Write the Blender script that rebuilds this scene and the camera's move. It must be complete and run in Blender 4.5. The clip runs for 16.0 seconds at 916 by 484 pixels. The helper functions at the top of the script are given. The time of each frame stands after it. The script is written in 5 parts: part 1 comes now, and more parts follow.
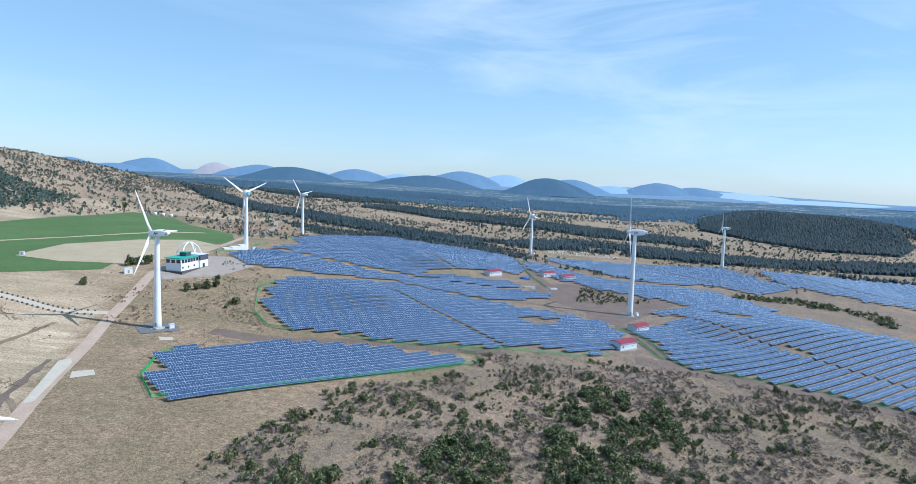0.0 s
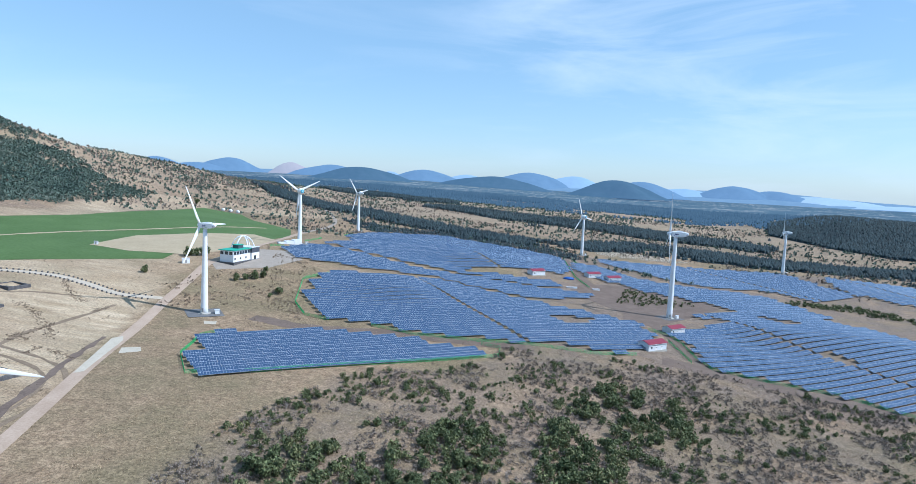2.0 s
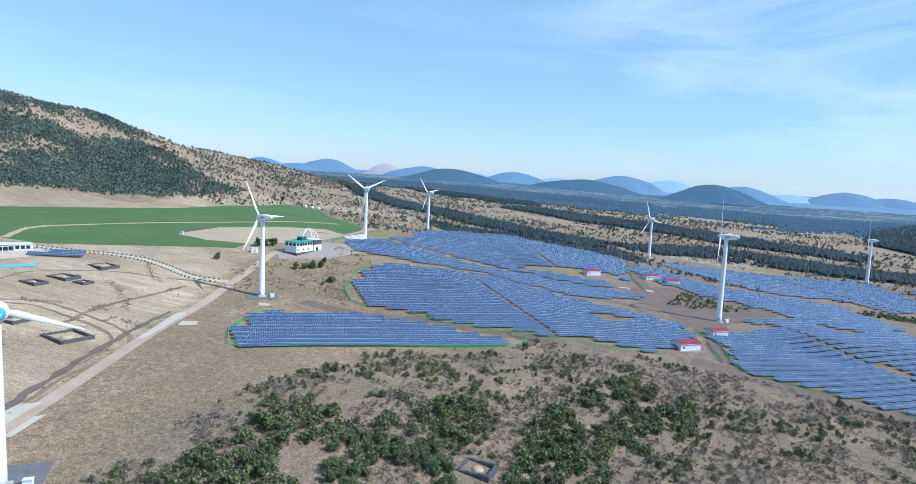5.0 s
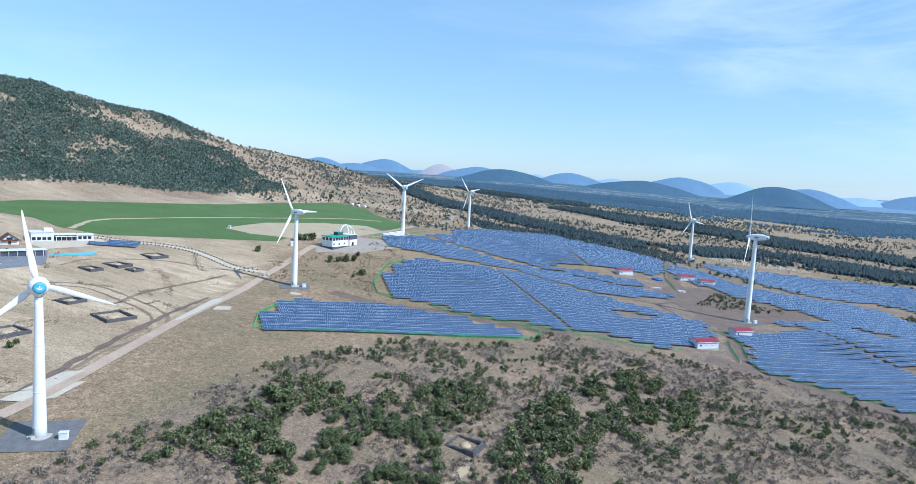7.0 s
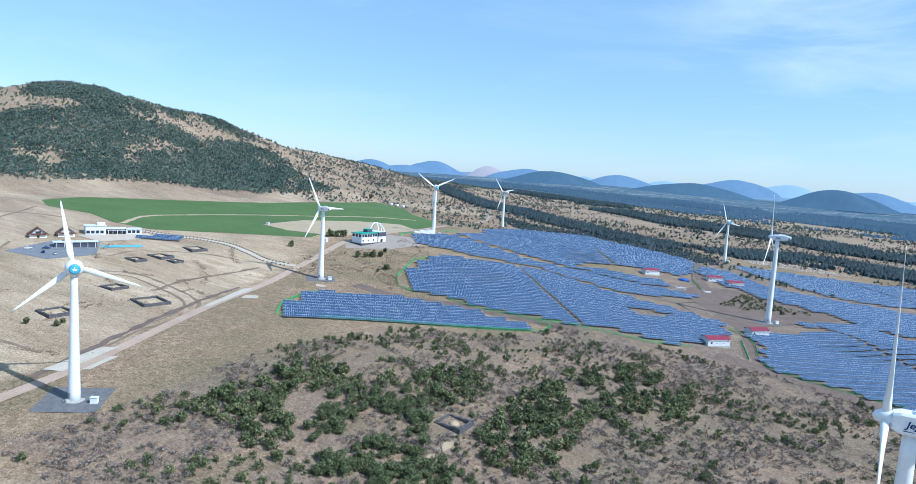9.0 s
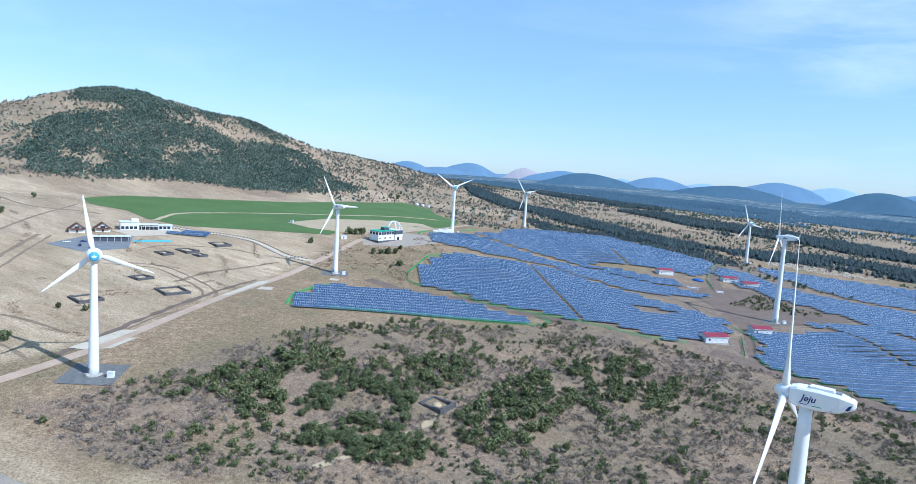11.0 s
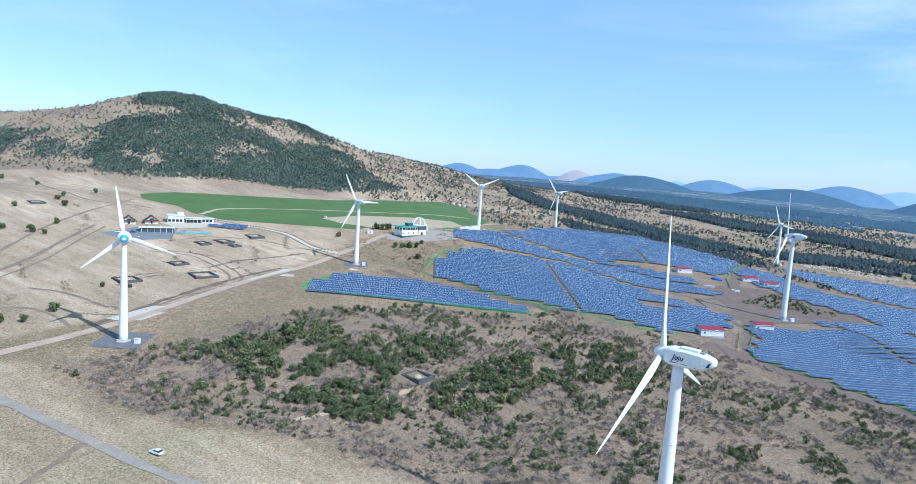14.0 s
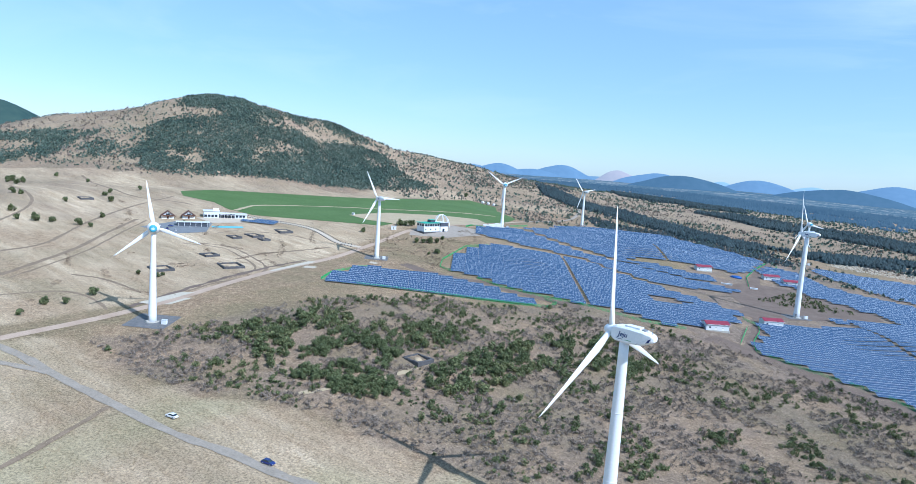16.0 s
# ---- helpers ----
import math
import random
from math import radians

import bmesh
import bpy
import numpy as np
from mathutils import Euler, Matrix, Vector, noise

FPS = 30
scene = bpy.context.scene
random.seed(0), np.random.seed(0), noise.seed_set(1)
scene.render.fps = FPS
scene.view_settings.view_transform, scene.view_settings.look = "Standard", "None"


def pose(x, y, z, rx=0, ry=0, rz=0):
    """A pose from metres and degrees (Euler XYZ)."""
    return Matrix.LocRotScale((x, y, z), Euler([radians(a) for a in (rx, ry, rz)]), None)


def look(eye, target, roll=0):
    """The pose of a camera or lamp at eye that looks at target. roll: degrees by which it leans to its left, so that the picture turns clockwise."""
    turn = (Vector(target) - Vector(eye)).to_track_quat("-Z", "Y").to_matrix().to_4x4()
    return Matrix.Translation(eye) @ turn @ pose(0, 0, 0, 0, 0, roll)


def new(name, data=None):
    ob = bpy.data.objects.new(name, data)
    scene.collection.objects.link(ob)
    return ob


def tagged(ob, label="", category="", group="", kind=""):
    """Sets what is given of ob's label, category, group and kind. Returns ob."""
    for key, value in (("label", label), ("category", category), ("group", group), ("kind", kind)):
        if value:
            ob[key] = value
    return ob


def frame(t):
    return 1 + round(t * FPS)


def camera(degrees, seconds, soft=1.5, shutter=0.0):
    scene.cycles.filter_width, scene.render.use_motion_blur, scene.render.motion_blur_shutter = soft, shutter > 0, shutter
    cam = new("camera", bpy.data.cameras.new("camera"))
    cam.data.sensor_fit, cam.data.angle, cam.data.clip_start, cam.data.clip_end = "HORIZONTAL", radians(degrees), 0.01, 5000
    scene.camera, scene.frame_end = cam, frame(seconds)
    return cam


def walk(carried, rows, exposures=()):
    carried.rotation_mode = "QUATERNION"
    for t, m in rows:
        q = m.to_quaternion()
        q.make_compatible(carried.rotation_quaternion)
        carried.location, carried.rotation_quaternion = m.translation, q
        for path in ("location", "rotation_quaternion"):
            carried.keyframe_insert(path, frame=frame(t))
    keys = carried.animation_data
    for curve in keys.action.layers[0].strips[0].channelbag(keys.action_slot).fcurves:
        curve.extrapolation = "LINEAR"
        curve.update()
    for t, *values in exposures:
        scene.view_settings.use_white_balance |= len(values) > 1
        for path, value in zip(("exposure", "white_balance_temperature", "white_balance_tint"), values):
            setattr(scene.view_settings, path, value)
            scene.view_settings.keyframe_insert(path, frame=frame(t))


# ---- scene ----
cam = camera(71.1, 16.0, soft=0.65)
METRES, EYE, TILT, LEAN, TURN = 209.2, 100.0, 0.0, 0.0, 0.0
ROWS = [
    (0.0, 0.0, 0.0, 0.0, 0.23, -5.59, -2.32),
    (0.5, 0.0267, -0.0122, 0.0002, 1.67, -5.65, -2.49),
    (1.0, 0.054, -0.0247, 0.0, 3.46, -5.7, -2.6),
    (1.5, 0.081, -0.0368, -0.0003, 5.05, -5.73, -2.74),
    (2.0, 0.109, -0.0487, -0.0006, 6.52, -5.77, -2.8),
    (2.5, 0.1369, -0.06, -0.0007, 7.97, -5.8, -2.9),
    (3.0, 0.165, -0.0711, -0.0007, 9.33, -5.84, -2.99),
    (3.5, 0.1932, -0.0817, -0.0012, 10.82, -5.89, -3.07),
    (4.0, 0.222, -0.0925, -0.0014, 12.29, -5.93, -3.17),
    (6.5, 0.3672, -0.1429, -0.0035, 18.73, -6.16, -3.55),
    (7.0, 0.3973, -0.1527, -0.0033, 20.08, -6.24, -3.61),
    (7.5, 0.4272, -0.1624, -0.0043, 21.38, -6.28, -3.67),
    (8.0, 0.4573, -0.1718, -0.0046, 22.57, -6.32, -3.69),
    (8.5, 0.4876, -0.1804, -0.005, 23.65, -6.33, -3.72),
    (9.0, 0.518, -0.1883, -0.005, 24.61, -6.35, -3.74),
    (11.5, 0.6717, -0.2235, -0.006, 28.96, -6.39, -3.87),
    (12.0, 0.7036, -0.2298, -0.0069, 29.89, -6.4, -3.9),
    (12.5, 0.7353, -0.2354, -0.0077, 30.67, -6.42, -3.94),
    (13.0, 0.768, -0.2414, -0.0078, 31.47, -6.45, -3.97),
    (13.5, 0.8005, -0.2471, -0.0084, 32.27, -6.46, -4.01),
    (14.0, 0.8328, -0.2527, -0.0084, 33.08, -6.53, -4.03),
    (14.5, 0.865, -0.2582, -0.0088, 33.79, -6.55, -4.03),
    (15.0, 0.896, -0.2631, -0.0095, 34.63, -6.59, -4.03),
    (15.5, 0.9269, -0.268, -0.0097, 35.65, -6.67, -4.02),
    (16.0, 0.9579, -0.2725, -0.0098, 36.82, -6.77, -4.05),
]
walk(cam, [(t, pose(0, 0, EYE, TILT, LEAN, TURN) @ pose(METRES * x, METRES * y, METRES * z, 90 + pitch, roll, yaw)) for t, x, y, z, yaw, pitch, roll in ROWS],
     exposures=[(0.0, 0.37, 5400, 10.5), (5.0, 0.41, 5330, 10.5), (16.0, 0.47, 5190, 10)])


# ---- world, sun ----
SUN_EL, SUN_AZ = 44.0, 92.0            # degrees; azimuth clockwise from +y
world = bpy.data.worlds.new("sky")
scene.world = world
world.use_nodes = True
wn, wl = world.node_tree.nodes, world.node_tree.links
wn.clear()
w_out = wn.new("ShaderNodeOutputWorld")
w_bg = wn.new("ShaderNodeBackground")
w_bg.inputs["Strength"].default_value = 0.103
w_sky = wn.new("ShaderNodeTexSky")
w_sky.sky_type, w_sky.sun_disc = "NISHITA", False
w_sky.sun_elevation, w_sky.sun_rotation = radians(SUN_EL), radians(SUN_AZ)
w_sky.altitude, w_sky.air_density, w_sky.dust_density, w_sky.ozone_density = 400, 1.0, 0.5, 1.0
# thin high cirrus
w_tc = wn.new("ShaderNodeTexCoord")
w_map = wn.new("ShaderNodeMapping")
w_map.inputs["Scale"].default_value = (2.2, 5.0, 13.0)
w_map.inputs["Rotation"].default_value = (0.12, 0.0, 0.15)
w_map.inputs["Location"].default_value = (0.3, 0.0, 0.4)
w_noise = wn.new("ShaderNodeTexNoise")
w_noise.inputs["Scale"].default_value, w_noise.inputs["Detail"].default_value = 1.0, 8.0
w_noise.inputs["Roughness"].default_value, w_noise.inputs["Distortion"].default_value = 0.58, 0.6
w_ramp = wn.new("ShaderNodeValToRGB")
w_ramp.color_ramp.elements[0].position, w_ramp.color_ramp.elements[1].position = 0.49, 0.78
w_ramp.color_ramp.elements[0].color, w_ramp.color_ramp.elements[1].color = (0, 0, 0, 1), (0.55, 0.55, 0.55, 1)
w_mix = wn.new("ShaderNodeMix")
w_mix.data_type = "RGBA"
w_mix.inputs["B"].default_value = (6.8, 7.4, 7.8, 1)
wl.new(w_tc.outputs["Generated"], w_map.inputs["Vector"])
wl.new(w_map.outputs["Vector"], w_noise.inputs["Vector"])
wl.new(w_noise.outputs["Fac"], w_ramp.inputs["Fac"])
w_dot = wn.new("ShaderNodeVectorMath")
w_dot.operation = "DOT_PRODUCT"
w_dot.inputs[1].default_value = (0.24, 0.915, 0.325)
w_near = wn.new("ShaderNodeMapRange")
w_near.interpolation_type = "SMOOTHSTEP"
w_near.inputs["From Min"].default_value, w_near.inputs["From Max"].default_value = 0.9, 0.985
w_near.inputs["To Min"].default_value, w_near.inputs["To Max"].default_value = 0.3, 1.1
w_amt = wn.new("ShaderNodeMath")
w_amt.operation = "MULTIPLY"
wl.new(w_tc.outputs["Generated"], w_dot.inputs[0])
wl.new(w_dot.outputs["Value"], w_near.inputs["Value"])
wl.new(w_near.outputs["Result"], w_amt.inputs[0])
wl.new(w_ramp.outputs["Color"], w_amt.inputs[1])
wl.new(w_amt.outputs[0], w_mix.inputs["Factor"])
# a thin even veil of high haze over the whole sky
w_veil = wn.new("ShaderNodeMix")
w_veil.data_type = "RGBA"
w_veil.inputs["Factor"].default_value = 0.42
w_veil.inputs["B"].default_value = (3.3, 5.35, 6.65, 1)
wl.new(w_sky.outputs["Color"], w_veil.inputs["A"])
wl.new(w_veil.outputs["Result"], w_mix.inputs["A"])
wl.new(w_mix.outputs["Result"], w_bg.inputs["Color"])
wl.new(w_bg.outputs["Background"], w_out.inputs["Surface"])

sun = new("sun", bpy.data.lights.new("sun", "SUN"))
sun.data.energy, sun.data.angle, sun.data.color = 3.9, radians(0.53), (1.0, 0.95, 0.88)
se, sa = radians(SUN_EL), radians(SUN_AZ)
sun.matrix_world = look((0, 0, 300), Vector((0, 0, 300)) - Vector((math.cos(se) * math.sin(sa), math.cos(se) * math.cos(sa), math.sin(se))))


# ---- materials ----
def mat(name, colours, rough=0.85, scale=1.0, fine=8.0, metal=0.0, bump=0.0, spec=0.3, vary=0.0, coat=0.0):
    """Principled surface: two or three colours mixed by coarse and fine noise in metres, with relief."""
    m = bpy.data.materials.new(name)
    m.use_nodes = True
    n, l = m.node_tree.nodes, m.node_tree.links
    b = n["Principled BSDF"]
    b.inputs["Roughness"].default_value, b.inputs["Metallic"].default_value = rough, metal
    b.inputs["Specular IOR Level"].default_value = spec
    b.inputs["Coat Weight"].default_value = coat
    tc = n.new("ShaderNodeTexCoord")
    n1 = n.new("ShaderNodeTexNoise")
    n1.inputs["Scale"].default_value, n1.inputs["Detail"].default_value, n1.inputs["Roughness"].default_value = scale, 6, 0.6
    n2 = n.new("ShaderNodeTexNoise")
    n2.inputs["Scale"].default_value, n2.inputs["Detail"].default_value = fine, 4
    add = n.new("ShaderNodeMath")
    add.operation = "MULTIPLY_ADD"
    add.inputs[1].default_value = 0.5
    hal = n.new("ShaderNodeMath")
    hal.operation = "MULTIPLY"
    hal.inputs[1].default_value = 0.5
    ramp = n.new("ShaderNodeValToRGB")
    ramp.color_ramp.elements[0].position, ramp.color_ramp.elements[1].position = 0.36, 0.64
    ramp.color_ramp.elements[0].color = (*colours[0], 1)
    ramp.color_ramp.elements[1].color = (*colours[-1], 1)
    for i, c in enumerate(colours[1:-1]):
        e = ramp.color_ramp.elements.new(0.36 + 0.28 * (i + 1) / (len(colours) - 1))
        e.color = (*c, 1)
    for t in (n1, n2):
        l.new(tc.outputs["Object"], t.inputs["Vector"])
    l.new(n2.outputs["Fac"], hal.inputs[0])
    l.new(n1.outputs["Fac"], add.inputs[0])
    l.new(hal.outputs[0], add.inputs[2])
    l.new(add.outputs[0], ramp.inputs["Fac"])
    colour = ramp.outputs["Color"]
    if vary:
        geo, hsv, mr = n.new("ShaderNodeNewGeometry"), n.new("ShaderNodeHueSaturation"), n.new("ShaderNodeMapRange")
        mr.inputs["To Min"].default_value, mr.inputs["To Max"].default_value = 1 - vary, 1 + vary
        l.new(geo.outputs["Random Per Island"], mr.inputs["Value"])
        l.new(mr.outputs["Result"], hsv.inputs["Value"])
        l.new(colour, hsv.inputs["Color"])
        colour = hsv.outputs["Color"]
    l.new(colour, b.inputs["Base Color"])
    if bump:
        bp = n.new("ShaderNodeBump")
        bp.inputs["Strength"].default_value, bp.inputs["Distance"].default_value = 0.8, bump
        l.new(n2.outputs["Fac"], bp.inputs["Height"])
        l.new(bp.outputs["Normal"], b.inputs["Normal"])
    return m


M = {
    "tower": mat("white_tower_paint", [(0.74, 0.76, 0.78), (0.82, 0.83, 0.84)], 0.35, 0.15, 2.0, spec=0.5),
    "blade": mat("white_blade_gelcoat", [(0.76, 0.77, 0.78), (0.83, 0.84, 0.84)], 0.3, 0.2, 2.0, spec=0.5),
    "blue": mat("blue_decal", [(0.08, 0.34, 0.5), (0.12, 0.42, 0.58)], 0.4, 1.0, 4.0),
    "navy": mat("navy_decal", [(0.01, 0.03, 0.14), (0.02, 0.05, 0.2)], 0.4, 1.0, 4.0),
    "green_decal": mat("green_decal", [(0.02, 0.25, 0.1), (0.03, 0.3, 0.12)], 0.4, 1.0, 4.0),
    "concrete": mat("concrete", [(0.34, 0.32, 0.28), (0.46, 0.44, 0.39)], 0.9, 0.3, 3.0, bump=0.02),
    "dark_gravel": mat("dark_gravel", [(0.1, 0.1, 0.105), (0.19, 0.185, 0.18)], 0.95, 0.4, 6.0, bump=0.05),
    "cells": mat("blue_solar_cells", [(0.027, 0.056, 0.118), (0.042, 0.077, 0.15)], 0.26, 0.3, 2.0, spec=0.7, coat=0.3),
    "alu": mat("aluminium_frame", [(0.33, 0.36, 0.41), (0.41, 0.44, 0.49)], 0.6, 1.0, 5.0),
    "steel": mat("galvanised_steel", [(0.3, 0.31, 0.32), (0.42, 0.43, 0.44)], 0.5, 1.0, 5.0, metal=0.7),
    "fence": mat("green_fence_paint", [(0.05, 0.33, 0.1), (0.09, 0.45, 0.15)], 0.5, 0.5, 4.0),
    "wall_white": mat("white_wall", [(0.66, 0.67, 0.68), (0.78, 0.78, 0.77)], 0.8, 0.3, 3.0, bump=0.01),
    "grey_stone": mat("grey_stone_cladding", [(0.24, 0.24, 0.25), (0.36, 0.36, 0.36)], 0.85, 0.4, 3.0, bump=0.02),
    "wall_panel": mat("pale_grey_panel", [(0.55, 0.58, 0.62), (0.68, 0.7, 0.72)], 0.6, 0.3, 3.0),
    "red_roof": mat("dark_red_roof", [(0.19, 0.025, 0.045), (0.27, 0.045, 0.07)], 0.55, 0.4, 3.0),
    "green_roof": mat("green_roof", [(0.03, 0.32, 0.22), (0.06, 0.42, 0.3)], 0.6, 0.4, 3.0),
    "dark_cladding": mat("dark_cladding", [(0.05, 0.06, 0.08), (0.09, 0.1, 0.12)], 0.5, 0.4, 3.0),
    "glass": mat("dark_window_glass", [(0.02, 0.03, 0.04), (0.03, 0.045, 0.06)], 0.06, 0.4, 2.0, spec=0.8),
    "road": mat("pale_concrete_road", [(0.36, 0.26, 0.185), (0.47, 0.355, 0.265)], 0.9, 0.12, 1.5, bump=0.02),
    "track": mat("grey_gravel_track", [(0.27, 0.225, 0.18), (0.37, 0.32, 0.265)], 0.95, 0.25, 2.0, bump=0.03),
    "slab": mat("pale_concrete_slab", [(0.42, 0.365, 0.28), (0.54, 0.48, 0.38)], 0.9, 0.2, 2.0, bump=0.02),
    "drive": mat("grey_dust_track", [(0.25, 0.21, 0.165), (0.34, 0.29, 0.235)], 0.95, 0.2, 1.6, bump=0.04),
    "worn": mat("worn_dry_earth", [(0.17, 0.122, 0.08), (0.27, 0.2, 0.135)], 0.95, 0.2, 1.6, bump=0.04),
    "path": mat("pale_path", [(0.43, 0.36, 0.27), (0.54, 0.46, 0.36)], 0.9, 0.3, 3.0, bump=0.02),
    "soil": mat("bare_brown_soil", [(0.12, 0.086, 0.066), (0.2, 0.148, 0.115)], 0.95, 0.12, 1.2, bump=0.08),
    "crop": mat("green_crop", [(0.065, 0.115, 0.03), (0.1, 0.16, 0.05)], 0.9, 0.03, 0.5, bump=0.05),
    "cream": mat("cream_mown_ground", [(0.36, 0.285, 0.175), (0.45, 0.36, 0.235)], 0.95, 0.05, 0.6, bump=0.03),
    "lava": mat("dark_lava_stone", [(0.05, 0.05, 0.055), (0.13, 0.125, 0.125)], 0.95, 0.8, 5.0, bump=0.08),
    "white_car": mat("white_car_paint", [(0.75, 0.76, 0.77), (0.8, 0.8, 0.8)], 0.25, 0.5, 3.0, spec=0.6, coat=0.5),
    "blue_car": mat("dark_blue_car_paint", [(0.01, 0.02, 0.12), (0.015, 0.03, 0.16)], 0.25, 0.5, 3.0, spec=0.6, coat=0.5),
    "tyre": mat("black_rubber", [(0.015, 0.015, 0.016), (0.03, 0.03, 0.03)], 0.8, 2.0, 9.0),
    "wood": mat("brown_timber", [(0.09, 0.04, 0.025), (0.15, 0.07, 0.045)], 0.7, 0.6, 4.0),
    "bark": mat("bark", [(0.07, 0.05, 0.035), (0.13, 0.1, 0.075)], 0.95, 1.0, 6.0),
    "leaf": mat("dark_green_foliage", [(0.062, 0.084, 0.036), (0.115, 0.135, 0.056), (0.21, 0.205, 0.09)], 0.75, 0.09, 0.8, vary=0.5),
    # far pines: the bluer base colour stands in for air haze
    "leaf_far": mat("far_pine_haze_tint", [(0.016, 0.031, 0.037), (0.042, 0.06, 0.062)], 0.85, 0.01, 0.2, vary=0.4),
    # hillside foliage: paler, bluer greens paint in the haze of distance
    "leaf_hill": mat("hillside_pine_haze_tint", [(0.06, 0.095, 0.078), (0.1, 0.14, 0.11), (0.16, 0.185, 0.145)], 0.85, 0.02, 0.12, vary=0.5),
    "twig": mat("bare_grey_twigs", [(0.15, 0.122, 0.1), (0.28, 0.232, 0.19)], 0.95, 0.06, 1.0, vary=0.4),
    "bramble": mat("brown_bramble", [(0.2, 0.152, 0.11), (0.34, 0.265, 0.19)], 0.95, 0.06, 1.0, vary=0.3),
    "straw": mat("dry_straw", [(0.32, 0.24, 0.15), (0.5, 0.395, 0.26)], 0.95, 0.05, 1.0, vary=0.3),
    "court": mat("teal_court", [(0.1, 0.38, 0.46), (0.15, 0.46, 0.54)], 0.8, 0.2, 2.0),
    "asphalt": mat("grey_asphalt", [(0.14, 0.15, 0.16), (0.22, 0.23, 0.24)], 0.9, 0.2, 2.0, bump=0.02),
    "blue_tarp": mat("blue_tarp", [(0.02, 0.08, 0.3), (0.03, 0.12, 0.4)], 0.5, 0.5, 3.0),
}

# ---- terrain ----
POLY = (14.17, -19.84, 7.21, 1.75, 1.36, -2.18)
KNOLLS = [(-300, 625, 2.9), (-300, 775, -4.2), (-225, 400, 5.7), (-150, 325, -4.4), (-150, 400, 3.9), (-150, 475, 5.2),
          (-150, 775, -2.9), (-75, 100, -2.8), (-75, 175, 5.0), (-75, 625, 5.1), (0, 175, 4.4), (0, 400, 3.0), (0, 625, 3.3),
          (75, 175, -6.1), (75, 400, 3.3), (75, 475, -4.8), (150, 25, 4.4), (150, 325, -3.7), (225, 25, 2.9), (225, 325, -3.3),
          (225, 700, -2.4), (300, 625, -2.3), (375, 700, 3.3), (375, 775, 5.4)]
CREST = [(-1500, 250, 52), (-1230, 345, 76), (-1075, 402, 116), (-1019, 423, 131), (-987, 438, 139), (-924, 476, 149), (-875, 505, 159), (-826, 533, 175),
         (-804, 546, 181), (-778, 567, 185), (-770, 595, 185), (-757, 640, 177), (-745, 690, 167), (-729, 755, 162), (-714, 810, 145), (-700, 862, 123),
         (-690, 920, 121), (-680, 980, 116), (-664, 1090, 104), (-649, 1178, 87), (-619, 1382, 70), (-595, 1560, 58)]
# short swells under the arrays: x, y, height, length scale
SWELLS = [(-62, 408, 3.0, 21), (-35, 590, 3.4, 26), (192, 452, 2.8, 22), (-150, 600, 2.2, 30), (40, 400, -1.8, 22), (250, 470, 2.0, 26), (-20, 520, -1.6, 24), (185, 412, -1.4, 18)]


def smooth(a, b, v):
    k = np.clip((v - a) / (b - a), 0, 1)
    return k * k * (3 - 2 * k)


def ground_z(x, y):
    """Height of the ground: a gently sloping volcanic plain with low knolls, and one large grassy cone on its western side."""
    x, y = np.asarray(x, float), np.asarray(y, float)
    u, v = np.clip(x, -480, 480) / 300, (np.clip(y, -60, 900) - 400) / 400
    z = POLY[0] + POLY[1] * u + POLY[2] * v + POLY[3] * u * u + POLY[4] * u * v + POLY[5] * v * v
    for a, b, h in KNOLLS:
        z = z + h * np.exp(-((x - a) ** 2 + (y - b) ** 2) / 9800.0)
    for a, b, h, w in SWELLS:
        z = z + h * np.exp(-((x - a) ** 2 + (y - b) ** 2) / (2 * w * w))
    r = np.hypot(x, y - 300)
    far = 30 - 0.03 * np.clip(x, -700, 700) + smooth(1800, 4500, r) * 14
    z = z + (far - z) * smooth(550, 1150, r)
    rise = np.zeros_like(z)
    for (ax, ay, ah), (bx, by, bh) in zip(CREST, CREST[1:]):
        k = np.clip(((x - ax) * (bx - ax) + (y - ay) * (by - ay)) / ((bx - ax) ** 2 + (by - ay) ** 2), 0, 1)
        d = np.sqrt((x - ax - k * (bx - ax)) ** 2 + (y - ay - k * (by - ay)) ** 2 + 1600.0) - 40
        q = np.clip(1 - d / 305, 0, 1)
        rise = np.maximum(rise, (ah + k * (bh - ah) - z) * (q * q * (1.55 - 0.55 * q)))
    a, c = (x - 690) * 0.25 - (y - 1290) * 0.97, (x - 690) * 0.97 + (y - 1290) * 0.25
    return z + rise + 44 * np.exp(-(a / 300) ** 4 - (c / 150) ** 2)


def gz(x, y):
    return float(ground_z(x, y))


def hash_noise(x, y, size, seed=0):
    """Smooth value noise on arrays, 0 to 1, with features of that size in metres."""
    x, y = np.asarray(x, float) / size, np.asarray(y, float) / size
    xi, yi = np.floor(x), np.floor(y)
    fx, fy = x - xi, y - yi
    fx, fy = fx * fx * (3 - 2 * fx), fy * fy * (3 - 2 * fy)

    def h(a, b):
        s = np.sin(a * 127.1 + b * 311.7 + seed * 74.7) * 43758.5453
        return s - np.floor(s)
    top = h(xi, yi) * (1 - fx) + h(xi + 1, yi) * fx
    low = h(xi, yi + 1) * (1 - fx) + h(xi + 1, yi + 1) * fx
    return top * (1 - fy) + low * fy


